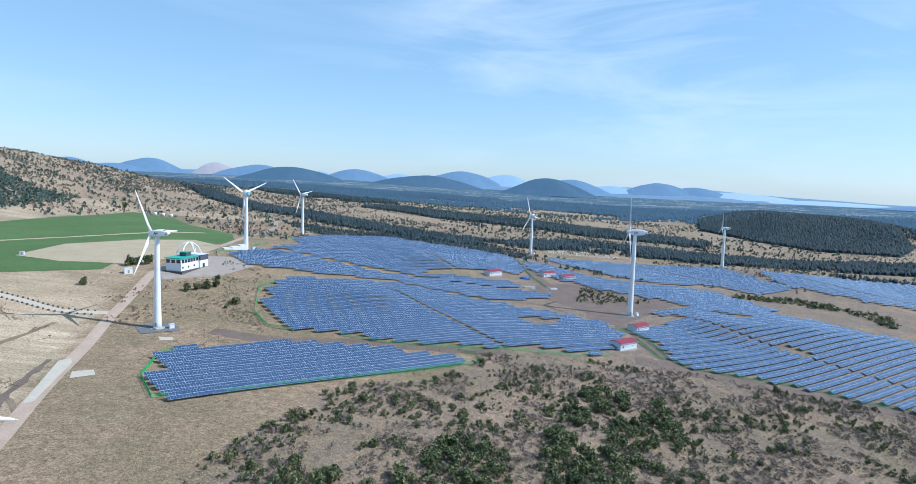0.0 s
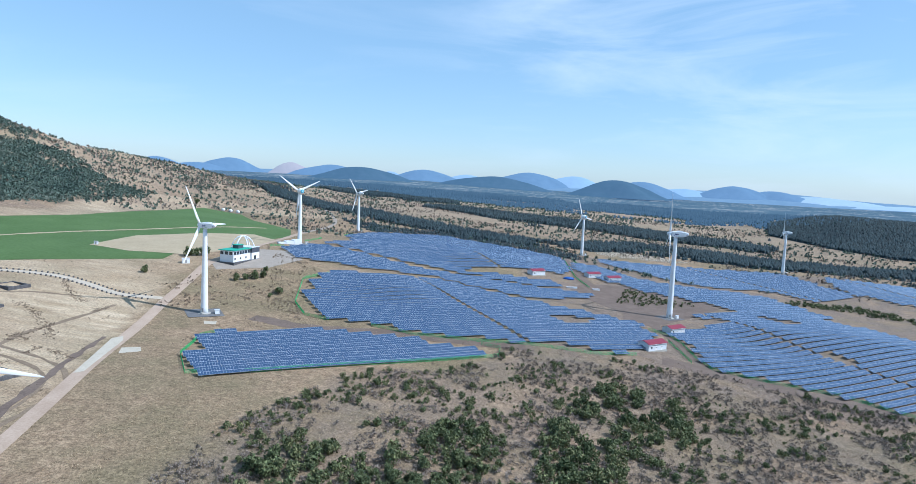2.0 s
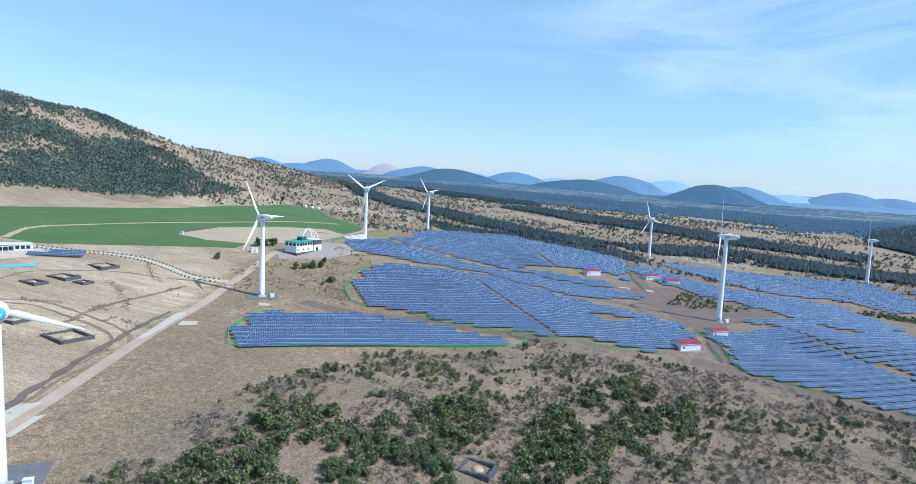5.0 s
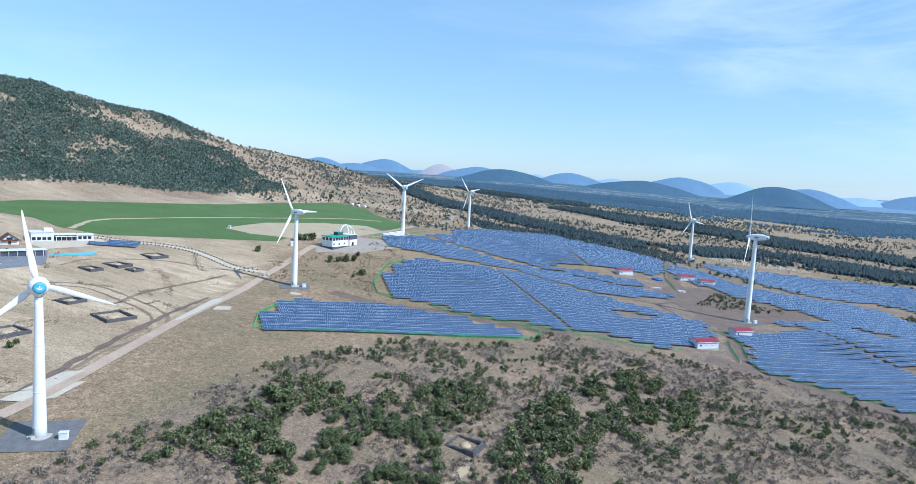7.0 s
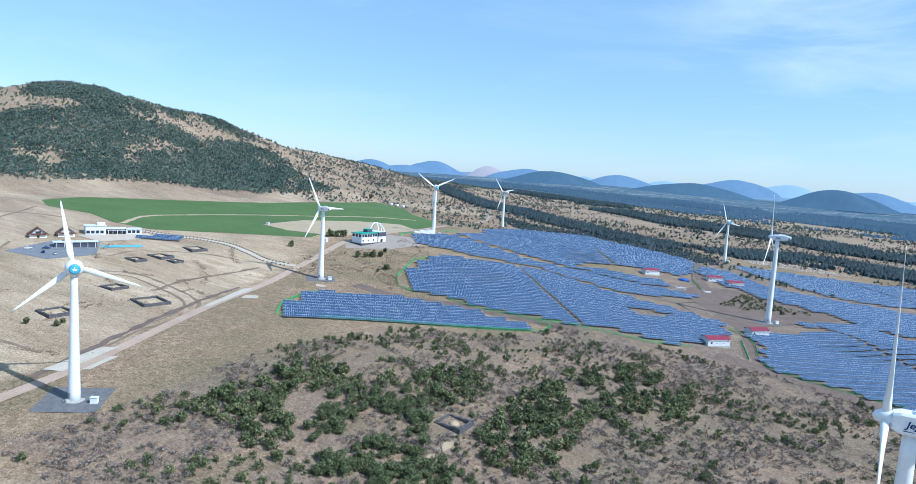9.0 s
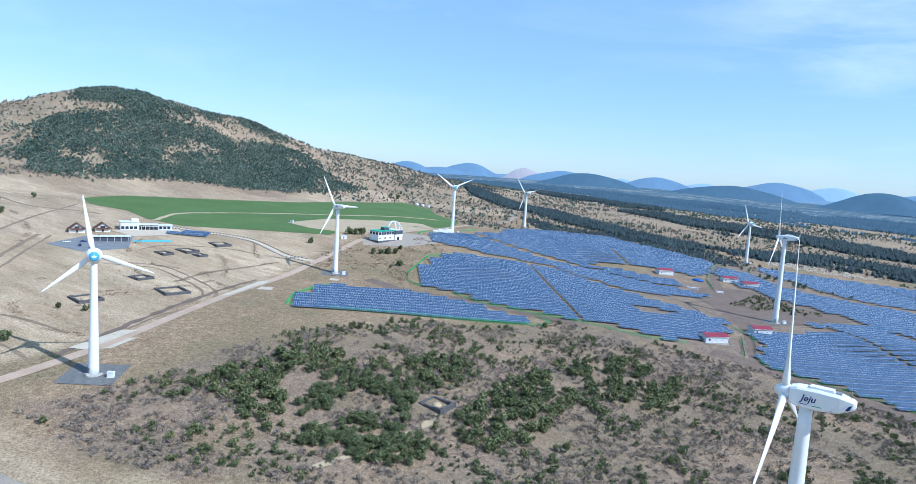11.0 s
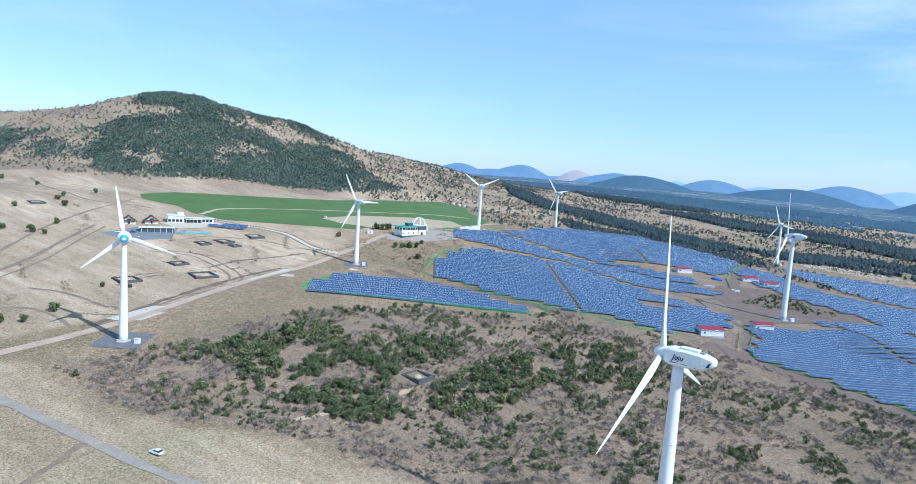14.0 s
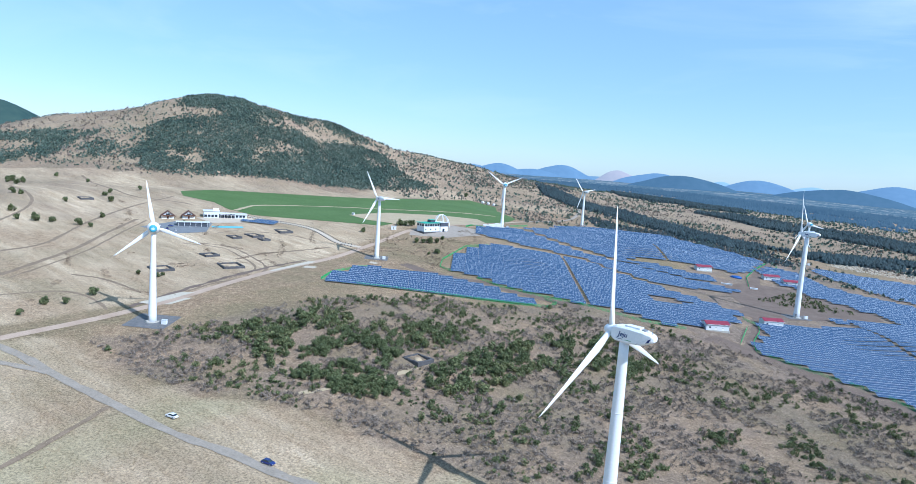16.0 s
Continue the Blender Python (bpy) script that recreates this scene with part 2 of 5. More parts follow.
def inside(poly, x, y):
    """Which of the points lie in the polygon (arrays)."""
    x, y = np.asarray(x, float), np.asarray(y, float)
    res = np.zeros(x.shape, bool)
    for (ax, ay), (bx, by) in zip(poly, poly[1:] + poly[:1]):
        if ay == by:
            continue
        c = (ay > y) != (by > y)
        res ^= c & (x < (bx - ax) * (y - ay) / (by - ay) + ax)
    return res


# ---- mesh helpers ----
class Build:
    """Collects faces of boxes, tubes and sheets into one mesh."""

    def __init__(self):
        self.v, self.f = [], []

    def add(self, verts, faces):
        o = len(self.v)
        self.v += [tuple(p) for p in verts]
        self.f += [tuple(o + i for i in q) for q in faces]
        return self

    def box(self, x0, y0, z0, x1, y1, z1, m=None):
        vs = [Vector(p) for p in ((x0, y0, z0), (x1, y0, z0), (x1, y1, z0), (x0, y1, z0), (x0, y0, z1), (x1, y0, z1), (x1, y1, z1), (x0, y1, z1))]
        return self.add([m @ p for p in vs] if m else vs, [(3, 2, 1, 0), (4, 5, 6, 7), (0, 1, 5, 4), (1, 2, 6, 5), (2, 3, 7, 6), (3, 0, 4, 7)])

    def rings(self, rings, cap=True):
        n = len(rings[0])
        o = len(self.v)
        for r in rings:
            self.v += [tuple(p) for p in r]
        for k in range(len(rings) - 1):
            for i in range(n):
                j = (i + 1) % n
                self.f.append((o + k * n + i, o + k * n + j, o + (k + 1) * n + j, o + (k + 1) * n + i))
        if cap:
            self.f.append(tuple(o + i for i in reversed(range(n))))
            self.f.append(tuple(o + (len(rings) - 1) * n + i for i in range(n)))
        return self

    def tube(self, path, radius, n=6):
        """A round bar along the points; radius: one number or one for each point."""
        path = [Vector(p) for p in path]
        rs = [radius] * len(path) if isinstance(radius, (int, float)) else radius
        rings = []
        for i, p in enumerate(path):
            d = (path[min(i + 1, len(path) - 1)] - path[max(i - 1, 0)]).normalized()
            a = d.orthogonal().normalized() if abs(d.z) > 0.9 else d.cross(Vector((0, 0, 1))).normalized()
            b = d.cross(a)
            rings.append([p + (a * math.cos(2 * math.pi * k / n) + b * math.sin(2 * math.pi * k / n)) * rs[i] for k in range(n)])
        return self.rings(rings)

    def mesh(self, name, material, sleek=False):
        me = bpy.data.meshes.new(name)
        me.from_pydata(self.v, [], self.f)
        me.materials.append(material)
        if sleek:
            me.polygons.foreach_set("use_smooth", [True] * len(me.polygons))
        me.update()
        return me


def part(name, build, material, parent, label="", sleek=False, m=None):
    """One mesh object under a thing or part."""
    ob = new(name, build if isinstance(build, bpy.types.Mesh) else build.mesh(name, material, sleek))
    ob.parent = parent
    if m is not None:
        ob.matrix_basis = m
    return tagged(ob, label)


def empty(name, m, label, category, group=""):
    ob = new(name)
    ob.matrix_basis = m
    ob.empty_display_size = 0.5
    return tagged(ob, label, category, group)


def sheet(name, material, label, poly, step=6.0, lift=0.12, kind="structure", category="ground"):
    """A thin surfacing that follows the ground inside a polygon."""
    xs, ys = [p[0] for p in poly], [p[1] for p in poly]
    bm = bmesh.new()
    bm.faces.new([bm.verts.new((x, y, 0)) for x, y in poly])
    for axis, lo, hi in ((0, min(xs), max(xs)), (1, min(ys), max(ys))):
        k = math.ceil(lo / step) * step
        while k < hi:
            co, no = [0, 0, 0], [0, 0, 0]
            co[axis], no[axis] = k, 1
            bmesh.ops.bisect_plane(bm, geom=bm.verts[:] + bm.edges[:] + bm.faces[:], plane_co=co, plane_no=no)
            k += step
    for v in bm.verts:
        v.co.z = gz(v.co.x, v.co.y) + lift
    bmesh.ops.recalc_face_normals(bm, faces=bm.faces[:])
    if sum(f.normal.z for f in bm.faces) < 0:
        bmesh.ops.reverse_faces(bm, faces=bm.faces[:])
    me = bpy.data.meshes.new(name)
    bm.to_mesh(me)
    bm.free()
    me.materials.append(material)
    return tagged(new(name, me), label, category, "", kind)


def spline(points, step=4.0):
    """Points along a smooth curve through the given plan points, evenly spaced."""
    p = [Vector(q).to_2d() for q in points]
    p = [2 * p[0] - p[1]] + p + [2 * p[-1] - p[-2]]
    out = []
    for i in range(1, len(p) - 2):
        n = max(1, int((p[i + 1] - p[i]).length / step))
        for k in range(n):
            t = k / n
            out.append(0.5 * ((2 * p[i]) + (p[i + 1] - p[i - 1]) * t + (2 * p[i - 1] - 5 * p[i] + 4 * p[i + 1] - p[i + 2]) * t * t + (3 * p[i] - p[i - 1] - 3 * p[i + 1] + p[i + 2]) * t ** 3))
    return out + [p[-2]]


def strip(name, material, label, points, width, lift=0.16, category="road", wobble=0.0):
    """A road or track of that width draped over the ground."""
    line = spline(points)
    b = Build()
    rows = []
    for i, p in enumerate(line):
        d = (line[min(i + 1, len(line) - 1)] - line[max(i - 1, 0)]).normalized()
        n = Vector((-d.y, d.x))
        w = width / 2
        rows.append([p + n * (w * k + wobble * (noise.noise(Vector((p.x * 0.13, p.y * 0.13, k * 9))) if abs(k) > 0.9 else 0)) for k in (1, 0.4, -0.4, -1)])
    vs = [(q.x, q.y, gz(q.x, q.y) + lift) for r in rows for q in r]
    fs = [(4 * i + k, 4 * i + k + 1, 4 * i + k + 5, 4 * i + k + 4) for i in range(len(rows) - 1) for k in range(3)]
    b.add(vs, fs)
    return tagged(new(name, b.mesh(name, material)), label, category, "", "structure")


# ---- ground ----
def axis_steps(lo, hi, near_lo, near_hi, fine):
    a = [near_lo]
    while a[-1] < near_hi:
        a.append(a[-1] + fine)
    s = fine
    while a[-1] < hi:
        s *= 1.09
        a.append(a[-1] + s)
    b, s = [near_lo], fine
    while b[-1] > lo:
        s *= 1.09
        b.append(b[-1] - s)
    return np.array(b[:0:-1] + a)


gx, gy = axis_steps(-4950, 4950, -1000, 480, 7.0), axis_steps(-2500, 4950, -40, 1000, 7.0)
GX, GY = np.meshgrid(gx, gy)
GZ = ground_z(GX, GY)
me = bpy.data.meshes.new("ground")
nx, ny = len(gx), len(gy)
idx = np.arange(nx * ny).reshape(ny, nx)
quads = np.stack([idx[:-1, :-1], idx[:-1, 1:], idx[1:, 1:], idx[1:, :-1]], -1).reshape(-1, 4)
me.from_pydata(np.stack([GX, GY, GZ], -1).reshape(-1, 3).tolist(), [], quads.tolist())
me.polygons.foreach_set("use_smooth", [True] * len(me.polygons))

# land cover: brush on the near knoll and the plain, pale mown meadow in the west, woodland floor; the meadow value also
# paints haze on far ground
BRUSH = [(-85, 66), (-70, 118), (-72, 160), (-55, 205), (-45, 245), (-5, 268), (15, 315), (60, 325), (130, 335), (240, 310), (420, 330), (420, 60), (240, 30), (120, 112), (70, 100), (20, 92), (-12, 72), (-38, 64)]
MEADOW = [(-1000, -80), (-120, 20), (-118, 130), (-150, 225), (-185, 330), (-200, 420), (-330, 330), (-420, 330), (-560, 360), (-660, 330), (-760, 240), (-1000, 180)]
X, Y = GX.ravel(), GY.ravel()
brush = inside(BRUSH, X, Y) * 0.55 + 0.0
brush = np.maximum(brush, smooth(560, 800, np.hypot(X - 50, Y - 250)) * (0.35 + 0.3 * hash_noise(X, Y, 160, 3)))
NEAR = [(-118, 20), (-90, 62), (-38, 60), (-12, 68), (20, 88), (70, 96), (120, 108), (240, 26), (260, -80), (-118, -80)]
brush = np.where((X < -340) & (Y < 1350), 0.3 + 0.3 * hash_noise(X, Y, 70, 14), brush)
hillside = smooth(58, 75, GZ.ravel()) * (X < -340)
brush = np.maximum(brush, 0.85 * ((X > 20) & (X < 420) & (Y > 300) & (Y < 760)))
meadow = inside(MEADOW, X, Y) * 1.0 + inside(NEAR, X, Y) * 0.85
FOOT = [(-640, 330), (-560, 480), (-440, 545), (-480, 730), (-400, 860), (-300, 920), (-235, 860), (-390, 780), (-405, 560), (-480, 380), (-480, 320)]
# hillside and far plain are paled too, as painted distance haze
meadow = np.maximum(np.maximum(meadow, inside(FOOT, X, Y) * 0.8), np.maximum(hillside * 0.42, 0.4 * smooth(650, 950, np.hypot(X - 50, Y - 250))))
lawn = inside(NEAR, X, Y) * smooth(0.45, 0.8, hash_noise(X, Y, 34, 17)) * 0.4
for key, val in (("brush", brush), ("meadow", meadow), ("lawn", lawn)):
    at = me.attributes.new(key, "FLOAT", "POINT")
    at.data.foreach_set("value", val.astype(np.float32))


def ground_material():
    m = bpy.data.materials.new("dry_grassland")
    m.use_nodes = True
    n, l = m.node_tree.nodes, m.node_tree.links
    b = n["Principled BSDF"]
    b.inputs["Roughness"].default_value, b.inputs["Specular IOR Level"].default_value = 0.95, 0.15
    tc = n.new("ShaderNodeTexCoord")

    def nz(scale, detail=6, rough=0.6, stretch=None):
        t = n.new("ShaderNodeTexNoise")
        t.inputs["Scale"].default_value, t.inputs["Detail"].default_value, t.inputs["Roughness"].default_value = scale, detail, rough
        src = tc.outputs["Object"]
        if stretch:
            mp = n.new("ShaderNodeMapping")
            mp.inputs["Scale"].default_value, mp.inputs["Rotation"].default_value = stretch, (0, 0, 0.9)
            l.new(src, mp.inputs["Vector"])
            src = mp.outputs["Vector"]
        l.new(src, t.inputs["Vector"])
        return t.outputs["Fac"]

    def ramp(fac, stops):
        r = n.new("ShaderNodeValToRGB")
        r.color_ramp.elements[0].position, r.color_ramp.elements[0].color = stops[0][0], (*stops[0][1], 1)
        r.color_ramp.elements[1].position, r.color_ramp.elements[1].color = stops[-1][0], (*stops[-1][1], 1)
        for p, c in stops[1:-1]:
            r.color_ramp.elements.new(p).color = (*c, 1)
        l.new(fac, r.inputs["Fac"])
        return r.outputs["Color"]

    def mix(fac, a, c):
        x = n.new("ShaderNodeMix")
        x.data_type = "RGBA"
        l.new(fac, x.inputs["Factor"])
        l.new(a, x.inputs["A"])
        l.new(c, x.inputs["B"])
        return x.outputs["Result"]

    def maths(op, a, c):
        x = n.new("ShaderNodeMath")
        x.operation, x.use_clamp = op, True
        for i, q in enumerate((a, c)):
            if isinstance(q, float):
                x.inputs[i].default_value = q
            else:
                l.new(q, x.inputs[i])
        return x.outputs[0]

    def attr(name):
        a = n.new("ShaderNodeAttribute")
        a.attribute_name = name
        return a.outputs["Fac"]
    straw = ramp(nz(0.35, 10, 0.72), [(0.3, (0.14, 0.092, 0.058)), (0.5, (0.29, 0.206, 0.13)), (0.7, (0.44, 0.325, 0.205))])
    olive = ramp(nz(0.5, 8, 0.7), [(0.32, (0.13, 0.1, 0.058)), (0.68, (0.3, 0.235, 0.14))])
    grey = ramp(nz(0.4, 10, 0.75), [(0.32, (0.085, 0.066, 0.055)), (0.52, (0.2, 0.155, 0.125)), (0.7, (0.34, 0.265, 0.195))])
    pale = ramp(nz(0.12, 8, 0.65, (0.25, 1.6, 1)), [(0.3, (0.36, 0.265, 0.165)), (0.7, (0.57, 0.455, 0.315))])
    patch = ramp(nz(0.018, 6, 0.62), [(0.44, (0, 0, 0)), (0.6, (1, 1, 1))])
    base = mix(patch, straw, olive)
    clump = ramp(nz(0.05, 7, 0.65), [(0.4, (0, 0, 0)), (0.62, (1, 1, 1))])
    base = mix(maths("MULTIPLY", attr("brush"), maths("ADD", clump, 0.35)), base, grey)
    streak = ramp(nz(0.02, 6, 0.6, (0.4, 1.3, 1)), [(0.35, (1, 1, 1)), (0.62, (0.25, 0.25, 0.25))])
    # pale colour: mown meadow nearby, painted haze on hill and far plain
    base = mix(maths("MULTIPLY", attr("meadow"), streak), base, pale)
    lawn = ramp(nz(0.4, 8, 0.7), [(0.32, (0.21, 0.2, 0.1)), (0.68, (0.39, 0.36, 0.21))])
    base = mix(attr("lawn"), base, lawn)
    grain = ramp(nz(1.3, 6, 0.75), [(0.36, (0.55, 0.54, 0.53)), (0.5, (1.02, 1.02, 1.02)), (0.66, (1.5, 1.46, 1.4))])
    mul = n.new("ShaderNodeMix")
    mul.data_type, mul.blend_type = "RGBA", "MULTIPLY"
    mul.inputs["Factor"].default_value = 1.0
    l.new(base, mul.inputs["A"])
    l.new(grain, mul.inputs["B"])
    l.new(mul.outputs["Result"], b.inputs["Base Color"])
    bp = n.new("ShaderNodeBump")
    bp.inputs["Strength"].default_value, bp.inputs["Distance"].default_value = 1.0, 0.45
    l.new(nz(0.9, 8, 0.7), bp.inputs["Height"])
    l.new(bp.outputs["Normal"], b.inputs["Normal"])
    return m


me.materials.append(ground_material())
tagged(new("ground", me), "rolling dry grassland with tan straw and brush", "ground", "", "structure")

# ---- roads, fields and other surfaces ----
strip("road_main", M["road"], "pale concrete lane between dry verges", [(-104, 20), (-107, 55), (-109, 90), (-114, 125), (-126, 170), (-143, 220), (-157, 265), (-171, 312), (-180, 356), (-187, 395), (-184, 432), (-200, 525), (-212, 640)], 5.5)
strip("road_west", M["path"], "pale footpath between low dark edging posts", [(-335, 305), (-312, 311), (-287, 316), (-270, 322), (-245, 325), (-222, 320), (-197, 313), (-175, 318)], 4.5, 0.14)
strip("road_far", M["track"], "narrow pale track over the far grassland", [(-212, 640), (-222, 740), (-240, 840), (-300, 970), (-370, 1045)], 5.0)
strip("road_service", M["soil"], "rutted brown dirt track between solar fields", [(62, 705), (74, 590), (86, 521), (94, 478), (105, 450), (117, 400), (124, 345)], 9.0, wobble=1.6)
strip("track_near", M["drive"], "grey gravel track across dry grass", [(-112, 34), (-85, 40), (-54, 43), (-18, 47), (13, 51), (37, 57), (64, 62), (120, 80), (170, 84), (260, 70)], 3.8, wobble=1.0)
strip("track_spur", M["drive"], "grey gravel spur joining a track", [(-56, 43), (-72, 36), (-95, 22), (-120, -5)], 3.4, wobble=1.2)
strip("track_dirt", M["worn"], "faint brown wheel track in dry grass", [(10, -25), (0, 7), (-5, 18), (-12, 32), (-19, 45)], 2.2, wobble=0.8)
strip("soil_band", M["soil"], "churned brown soil between solar fields", [(-120, 310), (-85, 305), (-50, 312), (-10, 314), (25, 322)], 10, 0.1, "ground", 2.5)
strip("soil_verge", M["soil"], "bare brown soil along the array edge", [(100, 345), (124, 340), (150, 335), (190, 325), (230, 305), (330, 270)], 14, 0.1, "ground", 3.0)
for line, wide in (([(-187, 102), (-173, 111), (-154, 114), (-135, 115)], 1.8), ([(-241, 205), (-217, 223), (-190, 220), (-157, 210), (-138, 196), (-129, 173), (-128, 155), (-122, 134)], 2.0),
                   ([(-238, 199), (-216, 216), (-191, 213), (-160, 204), (-143, 192), (-135, 172), (-134, 155)], 1.4), ([(-180, 204), (-189, 233), (-189, 263), (-188, 296)], 2.6), ([(-202, 72), (-220, 96), (-247, 129), (-293, 173), (-331, 212)], 3.4),
                   ([(-195, 74), (-213, 100), (-240, 134), (-286, 178), (-325, 217)], 1.6), ([(-166, 60), (-163, 75), (-155, 88), (-138, 92), (-118, 90)], 1.8), ([(-642, 301), (-461, 263), (-407, 288), (-389, 296)], 3.0),
                   ([(-255, 89), (-269, 120), (-328, 172), (-390, 239), (-440, 307)], 2.4), ([(-300, 60), (-350, 120), (-430, 170), (-540, 190)], 2.6), ([(-210, 300), (-240, 290), (-265, 262), (-262, 240)], 1.8)):
    strip("track_meadow", M["worn"], "worn earth track curving through the meadow", line, wide, 0.09, "ground", 1.0)
strip("path_knoll", M["cream"], "trodden pale grass path through the brush", [(25, 157), (25, 145), (23, 133), (21, 123), (19, 114), (14, 100)], 2.4, 0.08, "ground", 1.4)
FIELD = [(-470, 330), (-478, 375), (-440, 470), (-405, 560), (-392, 680), (-392, 770), (-340, 768), (-300, 712), (-230, 650), (-205, 585), (-212, 545), (-222, 500), (-218, 405), (-216, 386), (-277, 352), (-322, 319), (-358, 316), (-399, 326), (-440, 316)]
sheet("field_green", M["crop"], "bright green crop field among dry grass", FIELD, 10, 0.12)
PATCH = [(-286, 410), (-296, 480), (-270, 540), (-236, 572), (-205, 548), (-188, 446), (-208, 404), (-249, 398)]
sheet("field_cream", M["cream"], "mown cream-coloured clearing inside the crop field", PATCH, 10, 0.22)
strip("field_lane", M["cream"], "pale strip dividing the crop field", [(-350, 318), (-372, 359), (-363, 402), (-344, 459), (-314, 524), (-282, 589), (-250, 632)], 4.5, 0.22, "ground", 1.5)
sheet("forecourt", M["track"], "grey gravel forecourt round the white building", [(-190, 398), (-176, 380), (-150, 402), (-140, 440), (-160, 470), (-185, 455)], 6, 0.13)
sheet("soil_service", M["soil"], "bare brown soil round the service huts", [(90, 425), (110, 425), (150, 480), (180, 520), (170, 545), (110, 575), (75, 560), (60, 530), (72, 500), (95, 460)], 8, 0.1)

# ---- distant hills ----
def hill(name, az, dist, top, half, depth, colour_mat, label, foot=8.0, seed=0, sharp=1.25):
    """A far volcanic cone: a broad mound with a slightly uneven flank, seen from afar."""
    cx, cy = 80 + dist * math.sin(radians(az)), -30 + dist * math.cos(radians(az))
    n, k = 44, 14
    vs, fs = [(0, 0, top)], []
    for j in range(1, k + 1):
        q = j / k
        for i in range(n):
            a = 2 * math.pi * i / n
            wob = 1 + 0.22 * noise.noise(Vector((math.cos(a) * 1.5 + seed * 7.3, math.sin(a) * 1.5, 3.1 * seed)))
            hgt = (1 - q ** 1.75) ** sharp
            hgt *= 1 + 0.22 * q * noise.noise(Vector((math.cos(a) * 3 * q + seed, math.sin(a) * 3 * q, 5.5)))
            vs.append((half * q * wob * math.cos(a), depth * q * wob * math.sin(a), foot + (top - foot) * hgt))
    for i in range(n):
        fs.append((0, 1 + i, 1 + (i + 1) % n))
        for j in range(k - 1):
            o = 1 + j * n
            fs.append((o + i, o + n + i, o + n + (i + 1) % n, o + (i + 1) % n))
    ob = new(name, Build().add(vs, fs).mesh(name, colour_mat, True))
    ob.matrix_basis = pose(cx, cy, 0, 0, 0, -az)
    return tagged(ob, label, "hill", "", "structure")


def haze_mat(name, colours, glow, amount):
    """Surface of the far backdrop: haze of many kilometres of air painted in by emission."""
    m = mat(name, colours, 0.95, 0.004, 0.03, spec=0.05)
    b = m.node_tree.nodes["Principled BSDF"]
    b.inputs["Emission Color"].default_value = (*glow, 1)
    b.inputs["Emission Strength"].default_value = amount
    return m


# emission and mostly bluish bases paint distance haze onto the hills
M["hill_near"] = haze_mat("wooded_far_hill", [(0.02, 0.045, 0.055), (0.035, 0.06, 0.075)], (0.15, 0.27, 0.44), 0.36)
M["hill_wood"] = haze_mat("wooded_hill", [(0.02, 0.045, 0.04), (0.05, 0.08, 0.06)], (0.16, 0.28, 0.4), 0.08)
M["hill_mid"] = haze_mat("far_hill_blue_haze", [(0.03, 0.06, 0.09), (0.05, 0.085, 0.12)], (0.24, 0.39, 0.6), 0.5)
M["hill_far"] = haze_mat("far_hill_pale_haze", [(0.06, 0.1, 0.14), (0.08, 0.13, 0.18)], (0.38, 0.55, 0.76), 0.62)
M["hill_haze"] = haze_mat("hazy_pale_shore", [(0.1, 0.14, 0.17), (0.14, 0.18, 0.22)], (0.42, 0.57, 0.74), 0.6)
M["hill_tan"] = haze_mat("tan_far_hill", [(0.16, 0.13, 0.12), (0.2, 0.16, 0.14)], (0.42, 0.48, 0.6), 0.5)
M["shore"] = haze_mat("far_shore_haze", [(0.05, 0.08, 0.11), (0.09, 0.12, 0.15)], (0.23, 0.38, 0.56), 0.5)

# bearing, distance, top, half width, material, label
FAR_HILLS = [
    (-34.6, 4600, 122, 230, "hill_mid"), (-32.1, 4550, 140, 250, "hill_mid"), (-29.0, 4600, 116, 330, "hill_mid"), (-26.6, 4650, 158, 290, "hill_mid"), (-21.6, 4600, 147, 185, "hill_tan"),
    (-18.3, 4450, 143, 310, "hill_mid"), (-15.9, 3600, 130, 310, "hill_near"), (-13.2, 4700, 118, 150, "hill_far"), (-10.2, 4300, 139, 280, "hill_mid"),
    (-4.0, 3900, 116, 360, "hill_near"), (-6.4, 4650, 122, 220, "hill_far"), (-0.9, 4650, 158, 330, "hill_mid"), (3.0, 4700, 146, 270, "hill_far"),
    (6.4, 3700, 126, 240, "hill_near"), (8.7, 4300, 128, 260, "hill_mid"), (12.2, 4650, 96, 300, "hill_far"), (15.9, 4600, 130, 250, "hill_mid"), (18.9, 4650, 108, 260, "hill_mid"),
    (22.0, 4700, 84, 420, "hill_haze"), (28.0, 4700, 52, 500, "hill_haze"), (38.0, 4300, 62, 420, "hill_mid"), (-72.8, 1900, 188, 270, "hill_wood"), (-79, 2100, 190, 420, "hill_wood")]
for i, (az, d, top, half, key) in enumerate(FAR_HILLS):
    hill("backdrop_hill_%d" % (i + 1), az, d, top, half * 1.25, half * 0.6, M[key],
         {"hill_mid": "volcanic cone in the far distance with painted blue haze", "hill_near": "dark wooded cone on the far plain", "hill_haze": "low land by the sea with painted pale haze", "hill_far": "pale ridge on the skyline with painted blue haze", "hill_tan": "tan bare cone in the far distance", "hill_wood": "dark wooded hill behind the grassy cone"}[key], 30, i + 1, 1.35)
